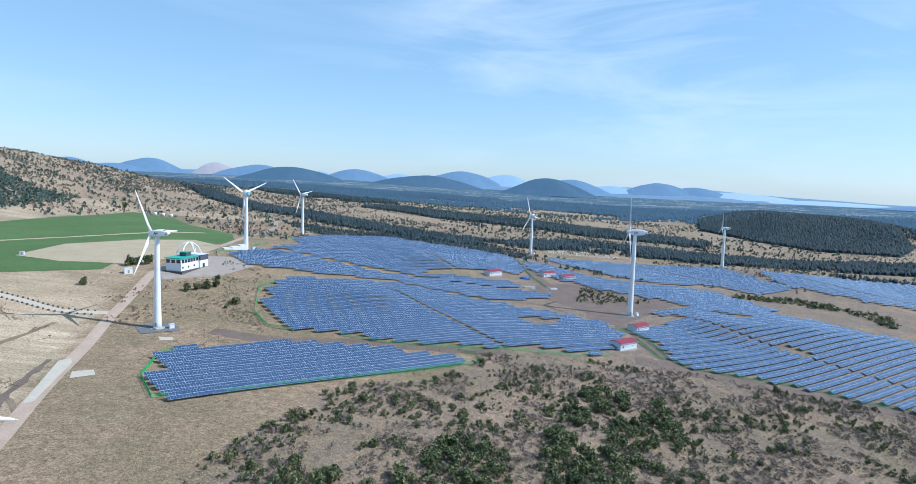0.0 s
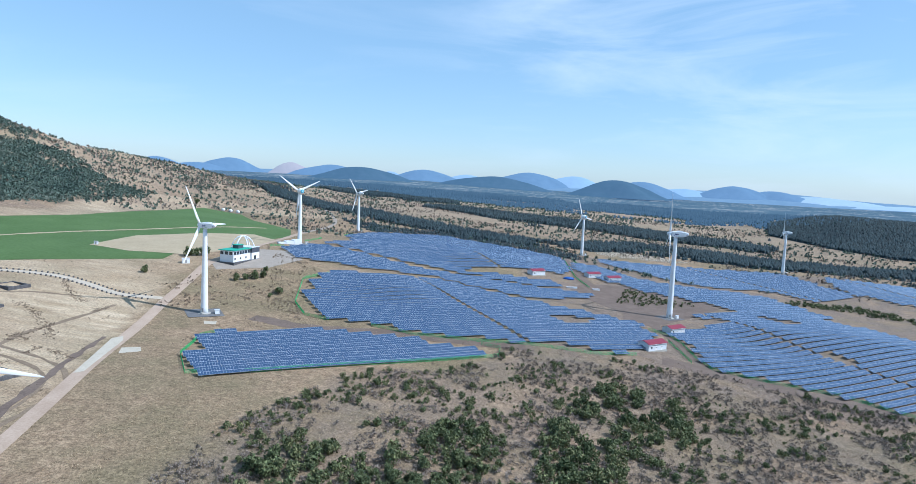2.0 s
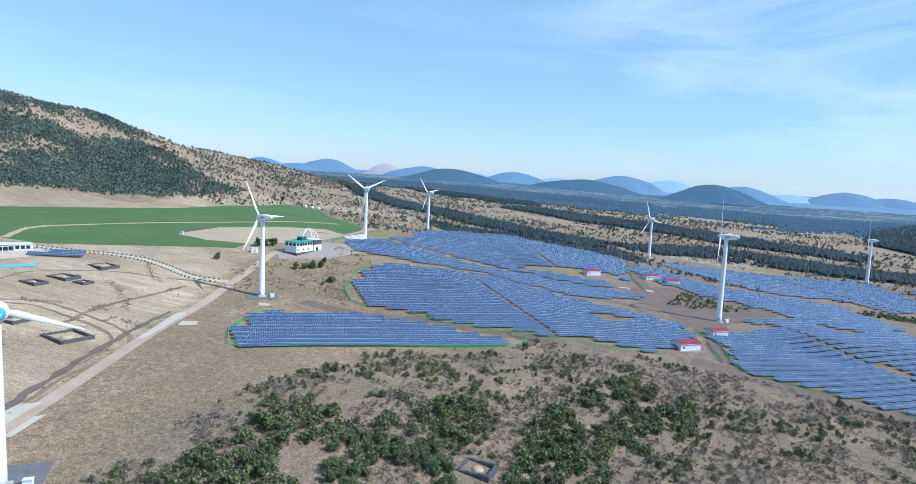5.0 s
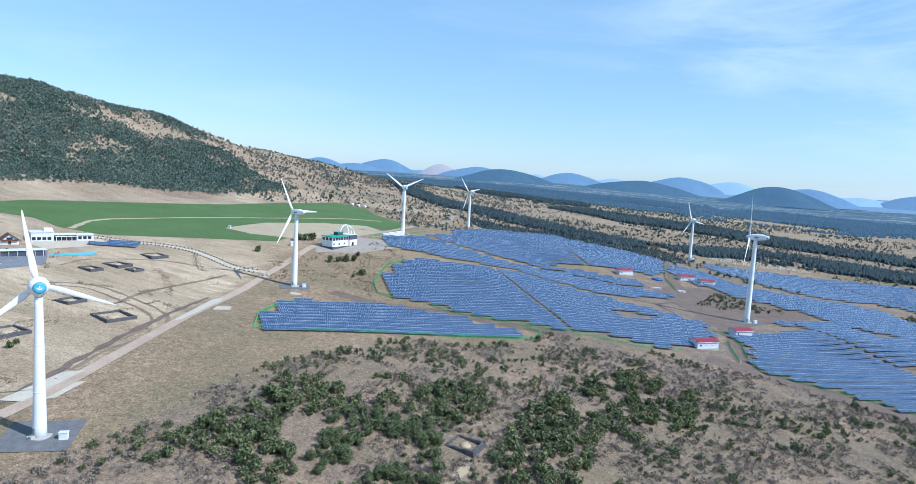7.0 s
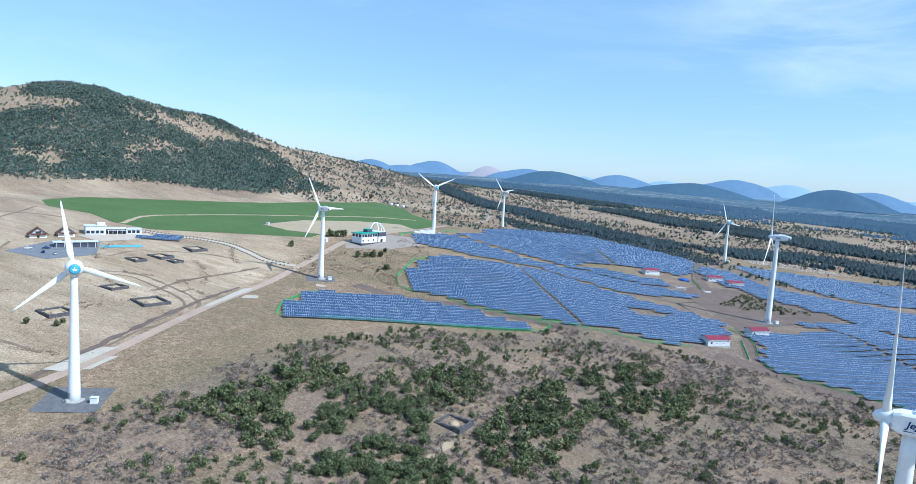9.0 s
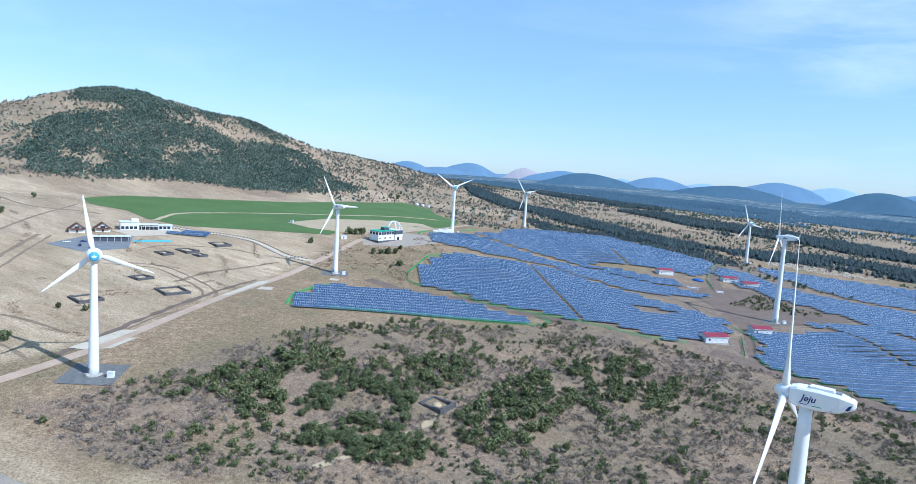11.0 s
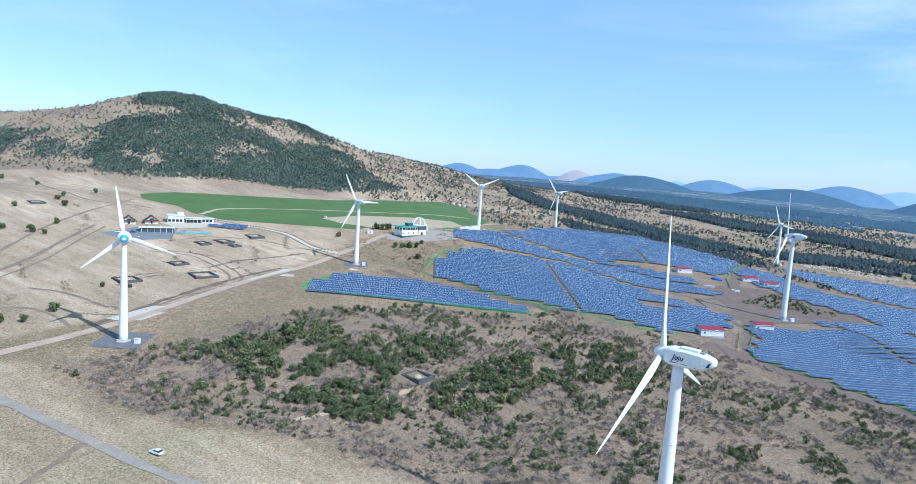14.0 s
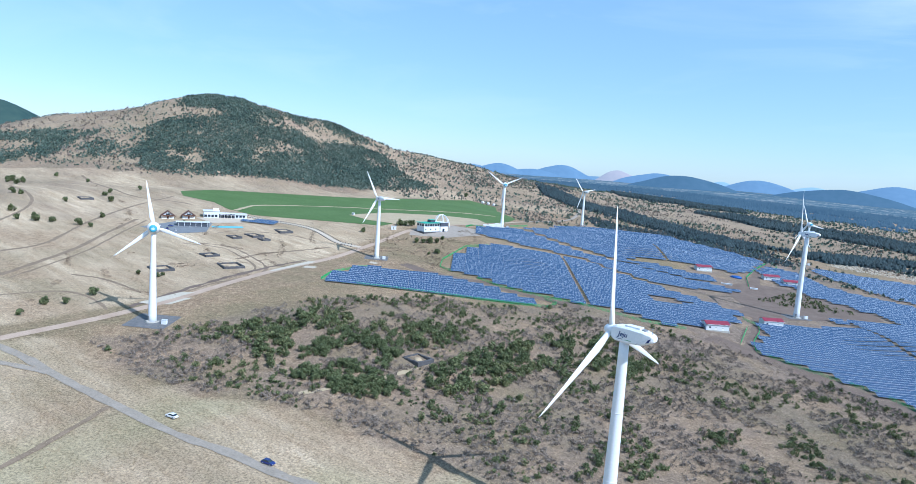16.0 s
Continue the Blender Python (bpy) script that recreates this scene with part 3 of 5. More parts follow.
# low shore and sea horizon all round, haze painted in as blue emission
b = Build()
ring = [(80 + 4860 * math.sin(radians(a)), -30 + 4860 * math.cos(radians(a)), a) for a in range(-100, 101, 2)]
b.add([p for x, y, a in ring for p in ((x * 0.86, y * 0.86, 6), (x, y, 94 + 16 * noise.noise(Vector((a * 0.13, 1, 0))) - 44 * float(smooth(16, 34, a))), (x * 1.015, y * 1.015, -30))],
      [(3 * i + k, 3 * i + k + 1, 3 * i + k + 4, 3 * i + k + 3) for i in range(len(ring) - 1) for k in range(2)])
tagged(new("backdrop_shore", b.mesh("backdrop_shore", M["shore"])), "lowland and sea on the horizon with painted pale haze", "backdrop", "", "structure")


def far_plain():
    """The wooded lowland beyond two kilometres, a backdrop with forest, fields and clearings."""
    # blue emission paints air haze over the forest and field colours
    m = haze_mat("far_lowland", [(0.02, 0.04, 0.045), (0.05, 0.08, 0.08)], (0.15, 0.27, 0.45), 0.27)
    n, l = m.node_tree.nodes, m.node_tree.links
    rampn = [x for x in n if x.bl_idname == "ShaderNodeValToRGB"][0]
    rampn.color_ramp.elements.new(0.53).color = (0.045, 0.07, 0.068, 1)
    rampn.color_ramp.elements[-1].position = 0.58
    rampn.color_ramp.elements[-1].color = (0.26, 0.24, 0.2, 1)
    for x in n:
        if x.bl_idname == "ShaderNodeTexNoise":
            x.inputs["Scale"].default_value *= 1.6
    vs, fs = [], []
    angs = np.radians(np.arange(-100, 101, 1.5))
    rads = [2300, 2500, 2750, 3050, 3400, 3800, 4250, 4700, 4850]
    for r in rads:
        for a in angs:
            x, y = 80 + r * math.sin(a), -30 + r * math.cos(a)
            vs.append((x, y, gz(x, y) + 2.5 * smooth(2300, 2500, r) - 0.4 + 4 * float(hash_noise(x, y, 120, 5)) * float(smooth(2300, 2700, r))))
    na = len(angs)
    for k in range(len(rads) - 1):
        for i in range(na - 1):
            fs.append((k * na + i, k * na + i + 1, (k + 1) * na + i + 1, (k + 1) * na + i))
    tagged(new("backdrop_plain", Build().add(vs, fs).mesh("backdrop_plain", m, True)), "wooded lowland with pale fields far away under painted haze", "backdrop", "", "structure")


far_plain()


# ---- wind turbines ----
def circle(z, r, n=28):
    return [(r * math.cos(2 * math.pi * i / n), r * math.sin(2 * math.pi * i / n), z) for i in range(n)]


def blade_mesh(length, root):
    """A twisted, tapered blade along +z with the leading edge towards +x, flat side towards +y."""
    rings = []
    for k in range(15):
        q = k / 14
        z = 0.4 + q * (length - 0.4)
        if q < 0.07:
            chord, thick = root, root
        else:
            e = (q - 0.07) / 0.93
            bulge = min(1, (q - 0.07) / 0.14)
            chord = root + (root * 1.75 - root) * bulge if bulge < 1 else root * 1.75 * (1 - e) + 0.28 * e + root * 0.12
            thick = max(0.09, root * (1 - bulge * 0.45) * (1 - e) ** 1.2)
        if k == 14:
            chord, thick = 0.14, 0.05
        tw = radians(16 * (1 - q) ** 2 + 3)
        r = []
        for i in range(12):
            a = 2 * math.pi * i / 12
            x, y = math.cos(a) * chord / 2 - (chord - root) * 0.22, math.sin(a) * thick / 2
            r.append((x * math.cos(tw) - y * math.sin(tw), x * math.sin(tw) + y * math.cos(tw) + 0.6 * q * q, z))
        rings.append(r)
    return Build().rings(rings).mesh("blade", M["blade"], True)


def letter_bars(x0, z0, s, y, parent):
    """The dark lettering on the nacelle's side: one word in the built-in font, with two underlines."""
    cu = bpy.data.curves.new("lettering", "FONT")
    cu.body, cu.size, cu.extrude, cu.shear, cu.offset = "Jeju", s, 0.02, 0.25, 0.03
    tmp = bpy.data.objects.new("lettering", cu)
    scene.collection.objects.link(tmp)
    bpy.context.view_layer.update()
    me = bpy.data.meshes.new_from_object(tmp.evaluated_get(bpy.context.evaluated_depsgraph_get()))
    bpy.data.objects.remove(tmp)
    me.materials.clear()
    me.materials.append(M["navy"])
    ob = new("lettering", me)
    ob.parent = parent
    ob.matrix_basis = Matrix.Translation((x0, y, z0)) @ Euler((radians(90), 0, 0)).to_matrix().to_4x4()
    tagged(ob, "dark slanted lettering")
    part("underline", Build().box(x0 - 0.4, y - 0.02, z0 - s * 0.42, x0 + s * 0.7, y + 0.02, z0 - s * 0.35), M["navy"], parent)
    part("underline", Build().box(x0 + s * 1.15, y - 0.02, z0 - s * 0.42, x0 + s * 2.1, y + 0.02, z0 - s * 0.35), M["green_decal"], parent, "green underline")


def turbine(x, y, hub, length, tail, phase, style, label, pad=(10, 8, 0)):
    """Tubular tower, nacelle with its tail towards the bearing `tail` (degrees from +x), three blades at rest."""
    z = gz(x, y)
    top = hub - z
    big = length > 28
    t = empty("wind_turbine", pose(x, y, z), label, "wind turbine", "wind turbines of the farm")
    r0, r1 = (2.15, 1.25) if big else (1.95, 1.05)
    b = Build()
    b.rings([circle(-0.6 + (top - 1.2) * q, r0 + (r1 - r0) * q ** 0.9) for q in [i / 12 for i in range(13)]])
    tower = part("tower", b, M["tower"], t, "white tapered steel tower", True)
    for q in (0.33, 0.66):
        zz, rr = (top - 1.2) * q - 0.6, r0 + (r1 - r0) * q ** 0.9
        part("flange", Build().rings([circle(zz - 0.12, rr + 0.02), circle(zz - 0.1, rr + 0.05), circle(zz + 0.1, rr + 0.05), circle(zz + 0.12, rr + 0.02)]), M["tower"], tower, sleek=True)
    part("door", Build().box(-0.45, -r0 - 0.02, 0.9, 0.45, -r0 + 0.35, 3.0), M["steel"], tower, "grey steel service door")
    part("steps", Build().box(-0.6, -r0 - 1.2, 0.0, 0.6, -r0 + 0.1, 0.9), M["concrete"], t)
    part("foundation", Build().rings([circle(-0.8, r0 + 1.3), circle(0.25, r0 + 1.3), circle(0.3, r0 + 1.2), circle(0.32, r0)], True), M["concrete"], t, "round concrete foundation")
    # nacelle: tail towards +x of its own frame
    nm = pose(0, 0, top, 0, 0, tail)
    k = 1.35 if big else 1.0
    if style == "box":
        b = Build()
        prof = [(-2.3, 1.25, 1.3, -1.1), (-1.4, 1.45, 1.55, -1.4), (1.5, 1.5, 1.65, -1.45), (4.3, 1.35, 1.5, -1.15), (6.0, 1.0, 1.1, -0.35), (6.35, 0.75, 0.9, -0.1)]
        rings = []
        for px, w, up, dn in prof:
            ch = 0.3
            rings.append([(px * k, yy * k, zz * k) for yy, zz in ((-w + ch, dn), (w - ch, dn), (w, dn + ch), (w, up - ch), (w - ch, up), (-w + ch, up), (-w, up - ch), (-w, dn + ch))])
        nac = part("nacelle", Build().rings(rings), M["tower"], t, "white box nacelle with a tapered tail", m=nm)
        part("roof_hatch", Build().box(0.2 * k, -0.8 * k, 1.55 * k, 3.4 * k, 0.8 * k, 1.95 * k), M["tower"], nac)
        part("vent", Build().box(3.6 * k, -0.5 * k, 1.4 * k, 4.4 * k, 0.5 * k, 1.75 * k), M["steel"], nac)
        part("wind_vane", Build().tube([(5.6 * k, 0, 1.0 * k), (5.6 * k, 0, 2.6 * k)], 0.06).tube([(5.6 * k, -0.7, 2.2 * k), (5.6 * k, 0.7, 2.2 * k)], 0.05), M["steel"], nac)
        for s in (-1, 1):
            part("stripe", Build().add([(3.0 * k, s * 1.455 * k, -1.12 * k), (5.6 * k, s * 1.13 * k, -0.3 * k), (5.9 * k, s * 1.05 * k, 0.5 * k), (4.6 * k, s * 1.35 * k, -0.2 * k)], [(0, 1, 2, 3) if s < 0 else (3, 2, 1, 0)]), M["navy"], nac, "navy curved stripe")
        letter_bars(-0.7 * k, -0.25 * k, 1.35 * k, -1.52 * k, nac)
        hx, hr = -3.1 * k, 1.15 * k
    else:
        # gearless round machine: generator drum, rounded rear cover with a blue and white disc
        prof = [(-1.7, 1.6), (-1.5, 2.3), (-0.2, 2.75), (1.0, 2.7), (2.0, 2.35), (2.8, 1.7), (3.2, 1.2)]
        nac = part("nacelle", Build().rings([[(px, r * math.cos(2 * math.pi * i / 32), 0.35 + r * math.sin(2 * math.pi * i / 32)) for i in range(32)] for px, r in prof]), M["tower"], t, "white rounded drum nacelle", True, m=nm)
        part("emblem", Build().rings([[(px, r * math.cos(2 * math.pi * i / 28), 0.35 + r * math.sin(2 * math.pi * i / 28)) for i in range(28)] for px, r in ((2.86, 1.72), (3.3, 1.5), (3.36, 1.1))]), M["blue"], nac, "blue round rear emblem", True)
        part("emblem_mark", Build().box(3.34, -0.55, -0.15, 3.42, 0.55, 0.15).box(3.34, -0.8, 0.3, 3.42, 0.8, 0.48).box(3.34, -0.12, 0.55, 3.42, 0.12, 1.05), M["tower"], nac, "white plain mark")
        part("neck", Build().rings([circle(-2.9, 1.06), circle(-2.0, 1.3), circle(-1.2, 1.5)]), M["tower"], nac, sleek=True)
        hx, hr = -2.7, 1.35
    hub_ob = part("hub", Build().rings([[(hx + px * hr, 0.8 * hr * r * math.cos(2 * math.pi * i / 20), 0.25 + 0.8 * hr * r * math.sin(2 * math.pi * i / 20)) for i in range(20)] for px, r in ((0.95, 1.15), (0.3, 1.25), (-0.5, 1.15), (-1.1, 0.75), (-1.35, 0.2))]), M["tower"], t, "white rounded rotor hub", True, m=nm)
    bl = blade_mesh(length, 1.5 if big else 1.25)
    for i in range(3):
        # blade spins in the plane across the nacelle's axis; positive phase leans towards -y of the nacelle frame
        m = Matrix.Translation((hx, 0, 0.25)) @ Euler((radians(phase + 120 * i), 0, 0)).to_matrix().to_4x4() @ Euler((0, 0, radians(90))).to_matrix().to_4x4()
        part("blade", bl, None, hub_ob, m=m)
    w, d, a = pad
    ca, sa_ = math.cos(radians(a)), math.sin(radians(a))
    sheet("turbine_pad", M["dark_gravel"], "dark gravel pad round a turbine foot", [(x + ca * px - sa_ * py, y + sa_ * px + ca * py) for px, py in ((-w, -d), (w, -d), (w, d), (-w, d))], 4, 0.2, category="pavement")
    c, s = math.cos(radians(a)), math.sin(radians(a))
    bx, by = x + c * (w - 3) + s * 2, y + s * (w - 3) - c * 2
    box = empty("transformer_cabinet", pose(bx, by, gz(bx, by) + 0.18, 0, 0, a), "small white transformer cabinet on a gravel pad", "cabinet", "cabinets at turbine feet")
    part("body", Build().box(-1.1, -0.8, 0, 1.1, 0.8, 1.9), M["wall_white"], box)
    part("lid", Build().box(-1.25, -0.95, 1.9, 1.25, 0.95, 2.05), M["wall_panel"], box)
    part("plinth", Build().box(-1.3, -1.0, -0.3, 1.3, 1.0, 0.02), M["concrete"], box)
    return t


turbine(-144.4, 305.7, 68.4, 23, -9, 28, "box", "white three-bladed wind turbine beside the lane", (9, 7, 38))
turbine(-178.5, 537, 80.6, 23, -42, 55, "round", "white wind turbine with drum nacelle on pale footing", (9, 7, 38))
turbine(-181.5, 743, 74.6, 23.5, -22, 40, "box", "white wind turbine at the far edge of the solar field", (7, 6, 38))
turbine(88, 769, 59.5, 23, -42, 20, "round", "white wind turbine behind the dirt track", (7, 6, 38))
turbine(128.6, 465.5, 66.6, 32, -8, 8, "box", "tall white wind turbine between red-roofed huts", (9, 7, 38))
turbine(321, 772, 54, 23.5, -12, 10, "box", "white wind turbine on the far plain", (7, 6, 38))
turbine(-89.5, 97.5, 59.0, 22, -32, 10, "round", "white wind turbine with drum nacelle and blue emblem", (10, 9, 33))
turbine(140, 101.3, 57.7, 33, -9, 4, "box", "tall white wind turbine with lettering on its nacelle", (9, 7, 38))


# ---- solar fields ----
MW, MH, TN = 1.02, 1.98, 10          # module width and height, modules along a table
TILT_P = radians(21)


def table_mesh(n_mod):
    """One table of modules: a jointed plate of glass cells between raised aluminium frames."""
    f, g, L, D = 0.027, 0.065, n_mod * MW / 2, MH + 0.015
    xs = sorted([i * MW - L + s for i in range(n_mod + 1) for s in ((f, ) if i == 0 else (-f, ) if i == n_mod else (-f, f))] + [-L, L])
    ys = [-D, -D + g, -g, g, D - g, D]
    nx_, ny_ = len(xs), len(ys)
    vs = [(x, y, 0.045) for y in ys for x in xs] + [(x, y, 0.0) for y in (-D, D) for x in (-L, L)]
    fs, ids = [], []
    for j in range(ny_ - 1):
        for i in range(nx_ - 1):
            fs.append((j * nx_ + i, j * nx_ + i + 1, (j + 1) * nx_ + i + 1, (j + 1) * nx_ + i))
            ids.append(1 if i % 2 == 1 and j in (1, 3) else 0)
    o, t = nx_ * ny_, nx_ * (ny_ - 1)
    fs += [(o, o + 1) + tuple(range(nx_ - 1, -1, -1)), (o + 3, o + 2) + tuple(range(t, t + nx_)), (o + 1, o + 3) + tuple(range(o - 1, 0, -nx_))[:ny_],
           (o + 2, o) + tuple(range(0, t + 1, nx_)), (o, o + 2, o + 3, o + 1)]
    ids += [0] * 5
    me = bpy.data.meshes.new("panel_table")
    me.from_pydata(vs, [], fs)
    me.materials.append(M["alu"])
    me.materials.append(M["cells"])
    me.polygons.foreach_set("material_index", ids)
    me.update()
    return me


def mount_mesh(n_mod):
    b = Build()
    L = n_mod * MW / 2
    for y in (-1.4, 1.4):
        b.box(-L, y - 0.05, -0.14, L, y + 0.05, -0.02)
    R = Euler((-TILT_P, 0, 0)).to_matrix()
    for x in ((-L + 1.2, 0, L - 1.2) if n_mod > 6 else (-L + 0.8, L - 0.8)):
        for y in (-1.3, 1.2):
            p = Vector((x, y, -0.2))
            d = R @ Vector((0, 0, -1))
            b.tube([p, p + d * (1.25 + (0.95 if y > 0 else 0) + 0.5)], 0.07, 4)
    return b.mesh("mount", M["steel"])


TABLE, MOUNT = table_mesh(TN), mount_mesh(TN)
FIELDS = []


def solar_field(poly, angle, pitch, label, group, holes=(), aisles=()):
    """Rows of tilted tables that follow the ground. Whole tables alone, so the outline is stepped; aisles: places along the rows with a gap between tables."""
    FIELDS.append(poly)
    ca, sa_ = math.cos(radians(angle)), math.sin(radians(angle))
    us = [x * ca + y * sa_ for x, y in poly]
    vs = [-x * sa_ + y * ca for x, y in poly]
    long = TN * MW
    span, mid, free = long + 0.06, aisles[0] if aisles else 0.0, 1.4 if aisles else 0.0
    starts = [mid + free + i * span for i in range(int((max(us) - mid) / span) + 1)] + [mid - free - (i + 1) * span for i in range(int((mid - min(us)) / span) + 1)]
    starts = sorted(a for a in starts if min(us) - long < a < max(us))
    v = math.ceil(min(vs) / pitch) * pitch
    while v < max(vs):
        row, o = None, None
        for a in starts:
            e = long / 2
            tx, ty = np.array([a + 2.2, a + e, a + long - 2.2]), v + np.array([-1.2, 0, 1.2])
            x, y = tx * ca - ty * sa_, tx * sa_ + ty * ca
            ok = inside(poly, x, y).sum() >= 2
            for h in holes:
                ok &= not inside(h, x, y)[1]
            if not ok:
                continue
            cx, cy = (a + e) * ca - v * sa_, (a + e) * sa_ + v * ca
            if row is None:
                o = Vector((cx, cy, gz(cx, cy)))
                row = empty("solar_panel_row", Matrix.Translation(o), label, "solar panels", group)
            za, zb = gz(cx - ca * e, cy - sa_ * e), gz(cx + ca * e, cy + sa_ * e)
            du = Vector((ca * 2 * e, sa_ * 2 * e, zb - za)).normalized()
            up = du.cross(Vector((-sa_, ca, 0))).normalized()
            fr = Matrix((du, up.cross(du), up)).transposed().to_4x4()
            m = Matrix.Translation(Vector((cx, cy, (za + zb + 2 * gz(cx, cy)) / 4 + 1.62)) - o) @ fr @ Euler((TILT_P, 0, 0)).to_matrix().to_4x4()
            part("panel_table", TABLE, None, row, m=m)
            part("mount", MOUNT, None, row, m=m)
        v += pitch


P1 = [(-94, 208), (-113, 234), (-116, 247), (-122, 264), (-119, 276), (-79, 303), (-65, 300), (-44, 303), (-23, 303), (-5, 302), (9, 306), (9, 295), (-2, 288), (-47, 250), (-70, 230)]
P2 = [(-116, 384), (-112, 415), (-103, 429), (-88, 425), (-71, 439), (-53, 456), (-38, 458), (-22, 455), (-1, 446), (22, 443), (44, 439), (58, 433), (78, 433), (98, 419), (106, 394), (103, 382), (96, 359),
      (73, 335), (60, 334), (46, 337), (28, 327), (6, 323), (-13, 318), (-29, 315), (-45, 320), (-64, 320), (-75, 323), (-87, 321), (-102, 348), (-108, 363)]
P3 = [(-160, 559), (-142, 587), (-168, 650), (-163, 737), (-141, 770), (-85, 797), (-31, 752), (21, 724), (57, 700), (66, 599), (50, 577), (38, 585), (21, 571), (4, 560), (-24, 541), (-34, 516), (-53, 511), (-76, 512),
      (-92, 518), (-110, 527), (-130, 538)]
P4 = [(-170, 466), (-165, 529), (-152, 541), (-125, 520), (-107, 513), (-89, 504), (-73, 499), (-51, 498), (-32, 503), (-18, 512), (10, 506), (34, 507), (52, 515), (78, 513), (77, 502), (48, 474), (21, 456), (-4, 460),
      (-24, 465), (-48, 473), (-63, 462), (-83, 456), (-101, 449), (-117, 448), (-138, 444), (-148, 440)]
P5 = [(-34, 511), (-22, 530), (9, 540), (29, 540), (52, 546), (53, 530), (33, 514), (8, 513), (-19, 517)]
Q1 = [(148, 478), (195, 516), (213, 513), (256, 524), (275, 506), (297, 484), (316, 466), (336, 448), (352, 432), (366, 412), (266, 300), (243, 305), (227, 314), (213, 321), (198, 328), (182, 335), (166, 340), (143, 340),
      (131, 342), (126, 350), (125, 370), (117, 401), (132, 428), (173, 464), (160, 470)]
R1 = [(69, 668), (95, 668), (121, 628), (146, 617), (180, 613), (214, 619), (246, 616), (262, 570), (272, 536), (256, 522), (222, 500), (199, 502), (190, 522), (171, 536), (149, 549), (125, 557), (108, 573), (92, 590), (71, 614)]
R2 = [(104, 737), (144, 748), (178, 760), (224, 770), (265, 772), (306, 766), (328, 727), (336, 687), (350, 662), (338, 645), (294, 622), (279, 645), (253, 654), (216, 640), (182, 641), (156, 658), (132, 680), (109, 698)]
R3 = [(353, 747), (384, 746), (413, 748), (450, 752), (488, 755), (534, 745), (561, 730), (470, 590), (438, 600), (421, 607), (401, 614), (391, 636), (370, 648), (350, 669), (346, 696)]
LAB = "tilted blue solar panel row on galvanised posts"
solar_field(P1, 40, 7.0, LAB, "rows of the small array")
solar_field(P2, 35, 7.1, LAB, "rows of the middle array", holes=[[(35, 402), (52, 416), (68, 410), (60, 392), (48, 384)]], aisles=[210])
solar_field(P3, 35, 7.1, LAB, "rows of the upper array", aisles=[321])
solar_field(P4, 35, 7.1, LAB, "rows of the long array")
solar_field(P5, 35, 7.1, LAB, "rows of the short array")
solar_field(Q1, 35, 7.1, LAB, "rows of the eastern array", holes=[[(205, 500), (224, 502), (232, 484), (210, 476)], [(214, 422), (224, 420), (230, 402), (216, 392), (211, 404)]], aisles=[407])
solar_field(R1, 35, 7.1, LAB, "rows of the far eastern array")
solar_field(R2, 35, 7.1, LAB, "rows of the outer eastern array", aisles=[608])
solar_field(R3, 35, 7.1, LAB, "rows of the last eastern array", aisles=[730])


# ---- service huts ----
def hut(x, y, angle, w, d, h, group="service huts"):
    t = empty("service_hut", pose(x, y, gz(x, y), 0, 0, angle), "pale grey service hut with a dark red roof", "hut", group)
    part("plinth", Build().box(-w / 2 - 0.4, -d / 2 - 0.4, -1.5, w / 2 + 0.4, d / 2 + 0.4, 0.3), M["concrete"], t)
    b = Build()
    b.add([(-w / 2, -d / 2, 0.3), (w / 2, -d / 2, 0.3), (w / 2, d / 2, 0.3), (-w / 2, d / 2, 0.3), (-w / 2, -d / 2, h), (w / 2, -d / 2, h), (w / 2, d / 2, h), (-w / 2, d / 2, h), (-w / 2, 0, h + 1.3), (w / 2, 0, h + 1.3)],
          [(0, 1, 5, 4), (2, 3, 7, 6), (3, 0, 4, 8, 7), (1, 2, 6, 9, 5)])
    wall = part("wall", b, M["wall_panel"], t)
    for s in (-1, 1):
        b = Build()
        e, f = 0.5, 0.4
        z0 = h - 1.3 * e / (d / 2)
        b.add([(-w / 2 - f, s * (d / 2 + e), z0), (w / 2 + f, s * (d / 2 + e), z0), (w / 2 + f, 0, h + 1.3), (-w / 2 - f, 0, h + 1.3),
               (-w / 2 - f, s * (d / 2 + e), z0 + 0.2), (w / 2 + f, s * (d / 2 + e), z0 + 0.2), (w / 2 + f, 0, h + 1.5), (-w / 2 - f, 0, h + 1.5)],
              [(0, 1, 2, 3), (4, 5, 6, 7), (0, 1, 5, 4), (1, 2, 6, 5), (2, 3, 7, 6), (3, 0, 4, 7)])
        part("roof", b, M["red_roof"], t, "dark red roof slope")
    for k in (-0.08, 0.22):
        dr = part("door", Build().box(w * k - 0.7, -d / 2 - 0.06, 0.3, w * k + 0.7, -d / 2 + 0.05, 2.7), M["wall_white"], t, "white double door")
        part("louvre", Build().box(w * k - 0.45, -d / 2 - 0.09, 1.7, w * k + 0.45, -d / 2 - 0.05, 2.3), M["steel"], dr)
    part("window", Build().box(-w * 0.38, -d / 2 - 0.05, 1.6, -w * 0.3, -d / 2 + 0.05, 2.6), M["glass"], t)
    part("gutter", Build().tube([(-w / 2 - 0.4, -d / 2 - 0.55, h - 0.25), (w / 2 + 0.4, -d / 2 - 0.55, h - 0.25)], 0.1), M["steel"], t)


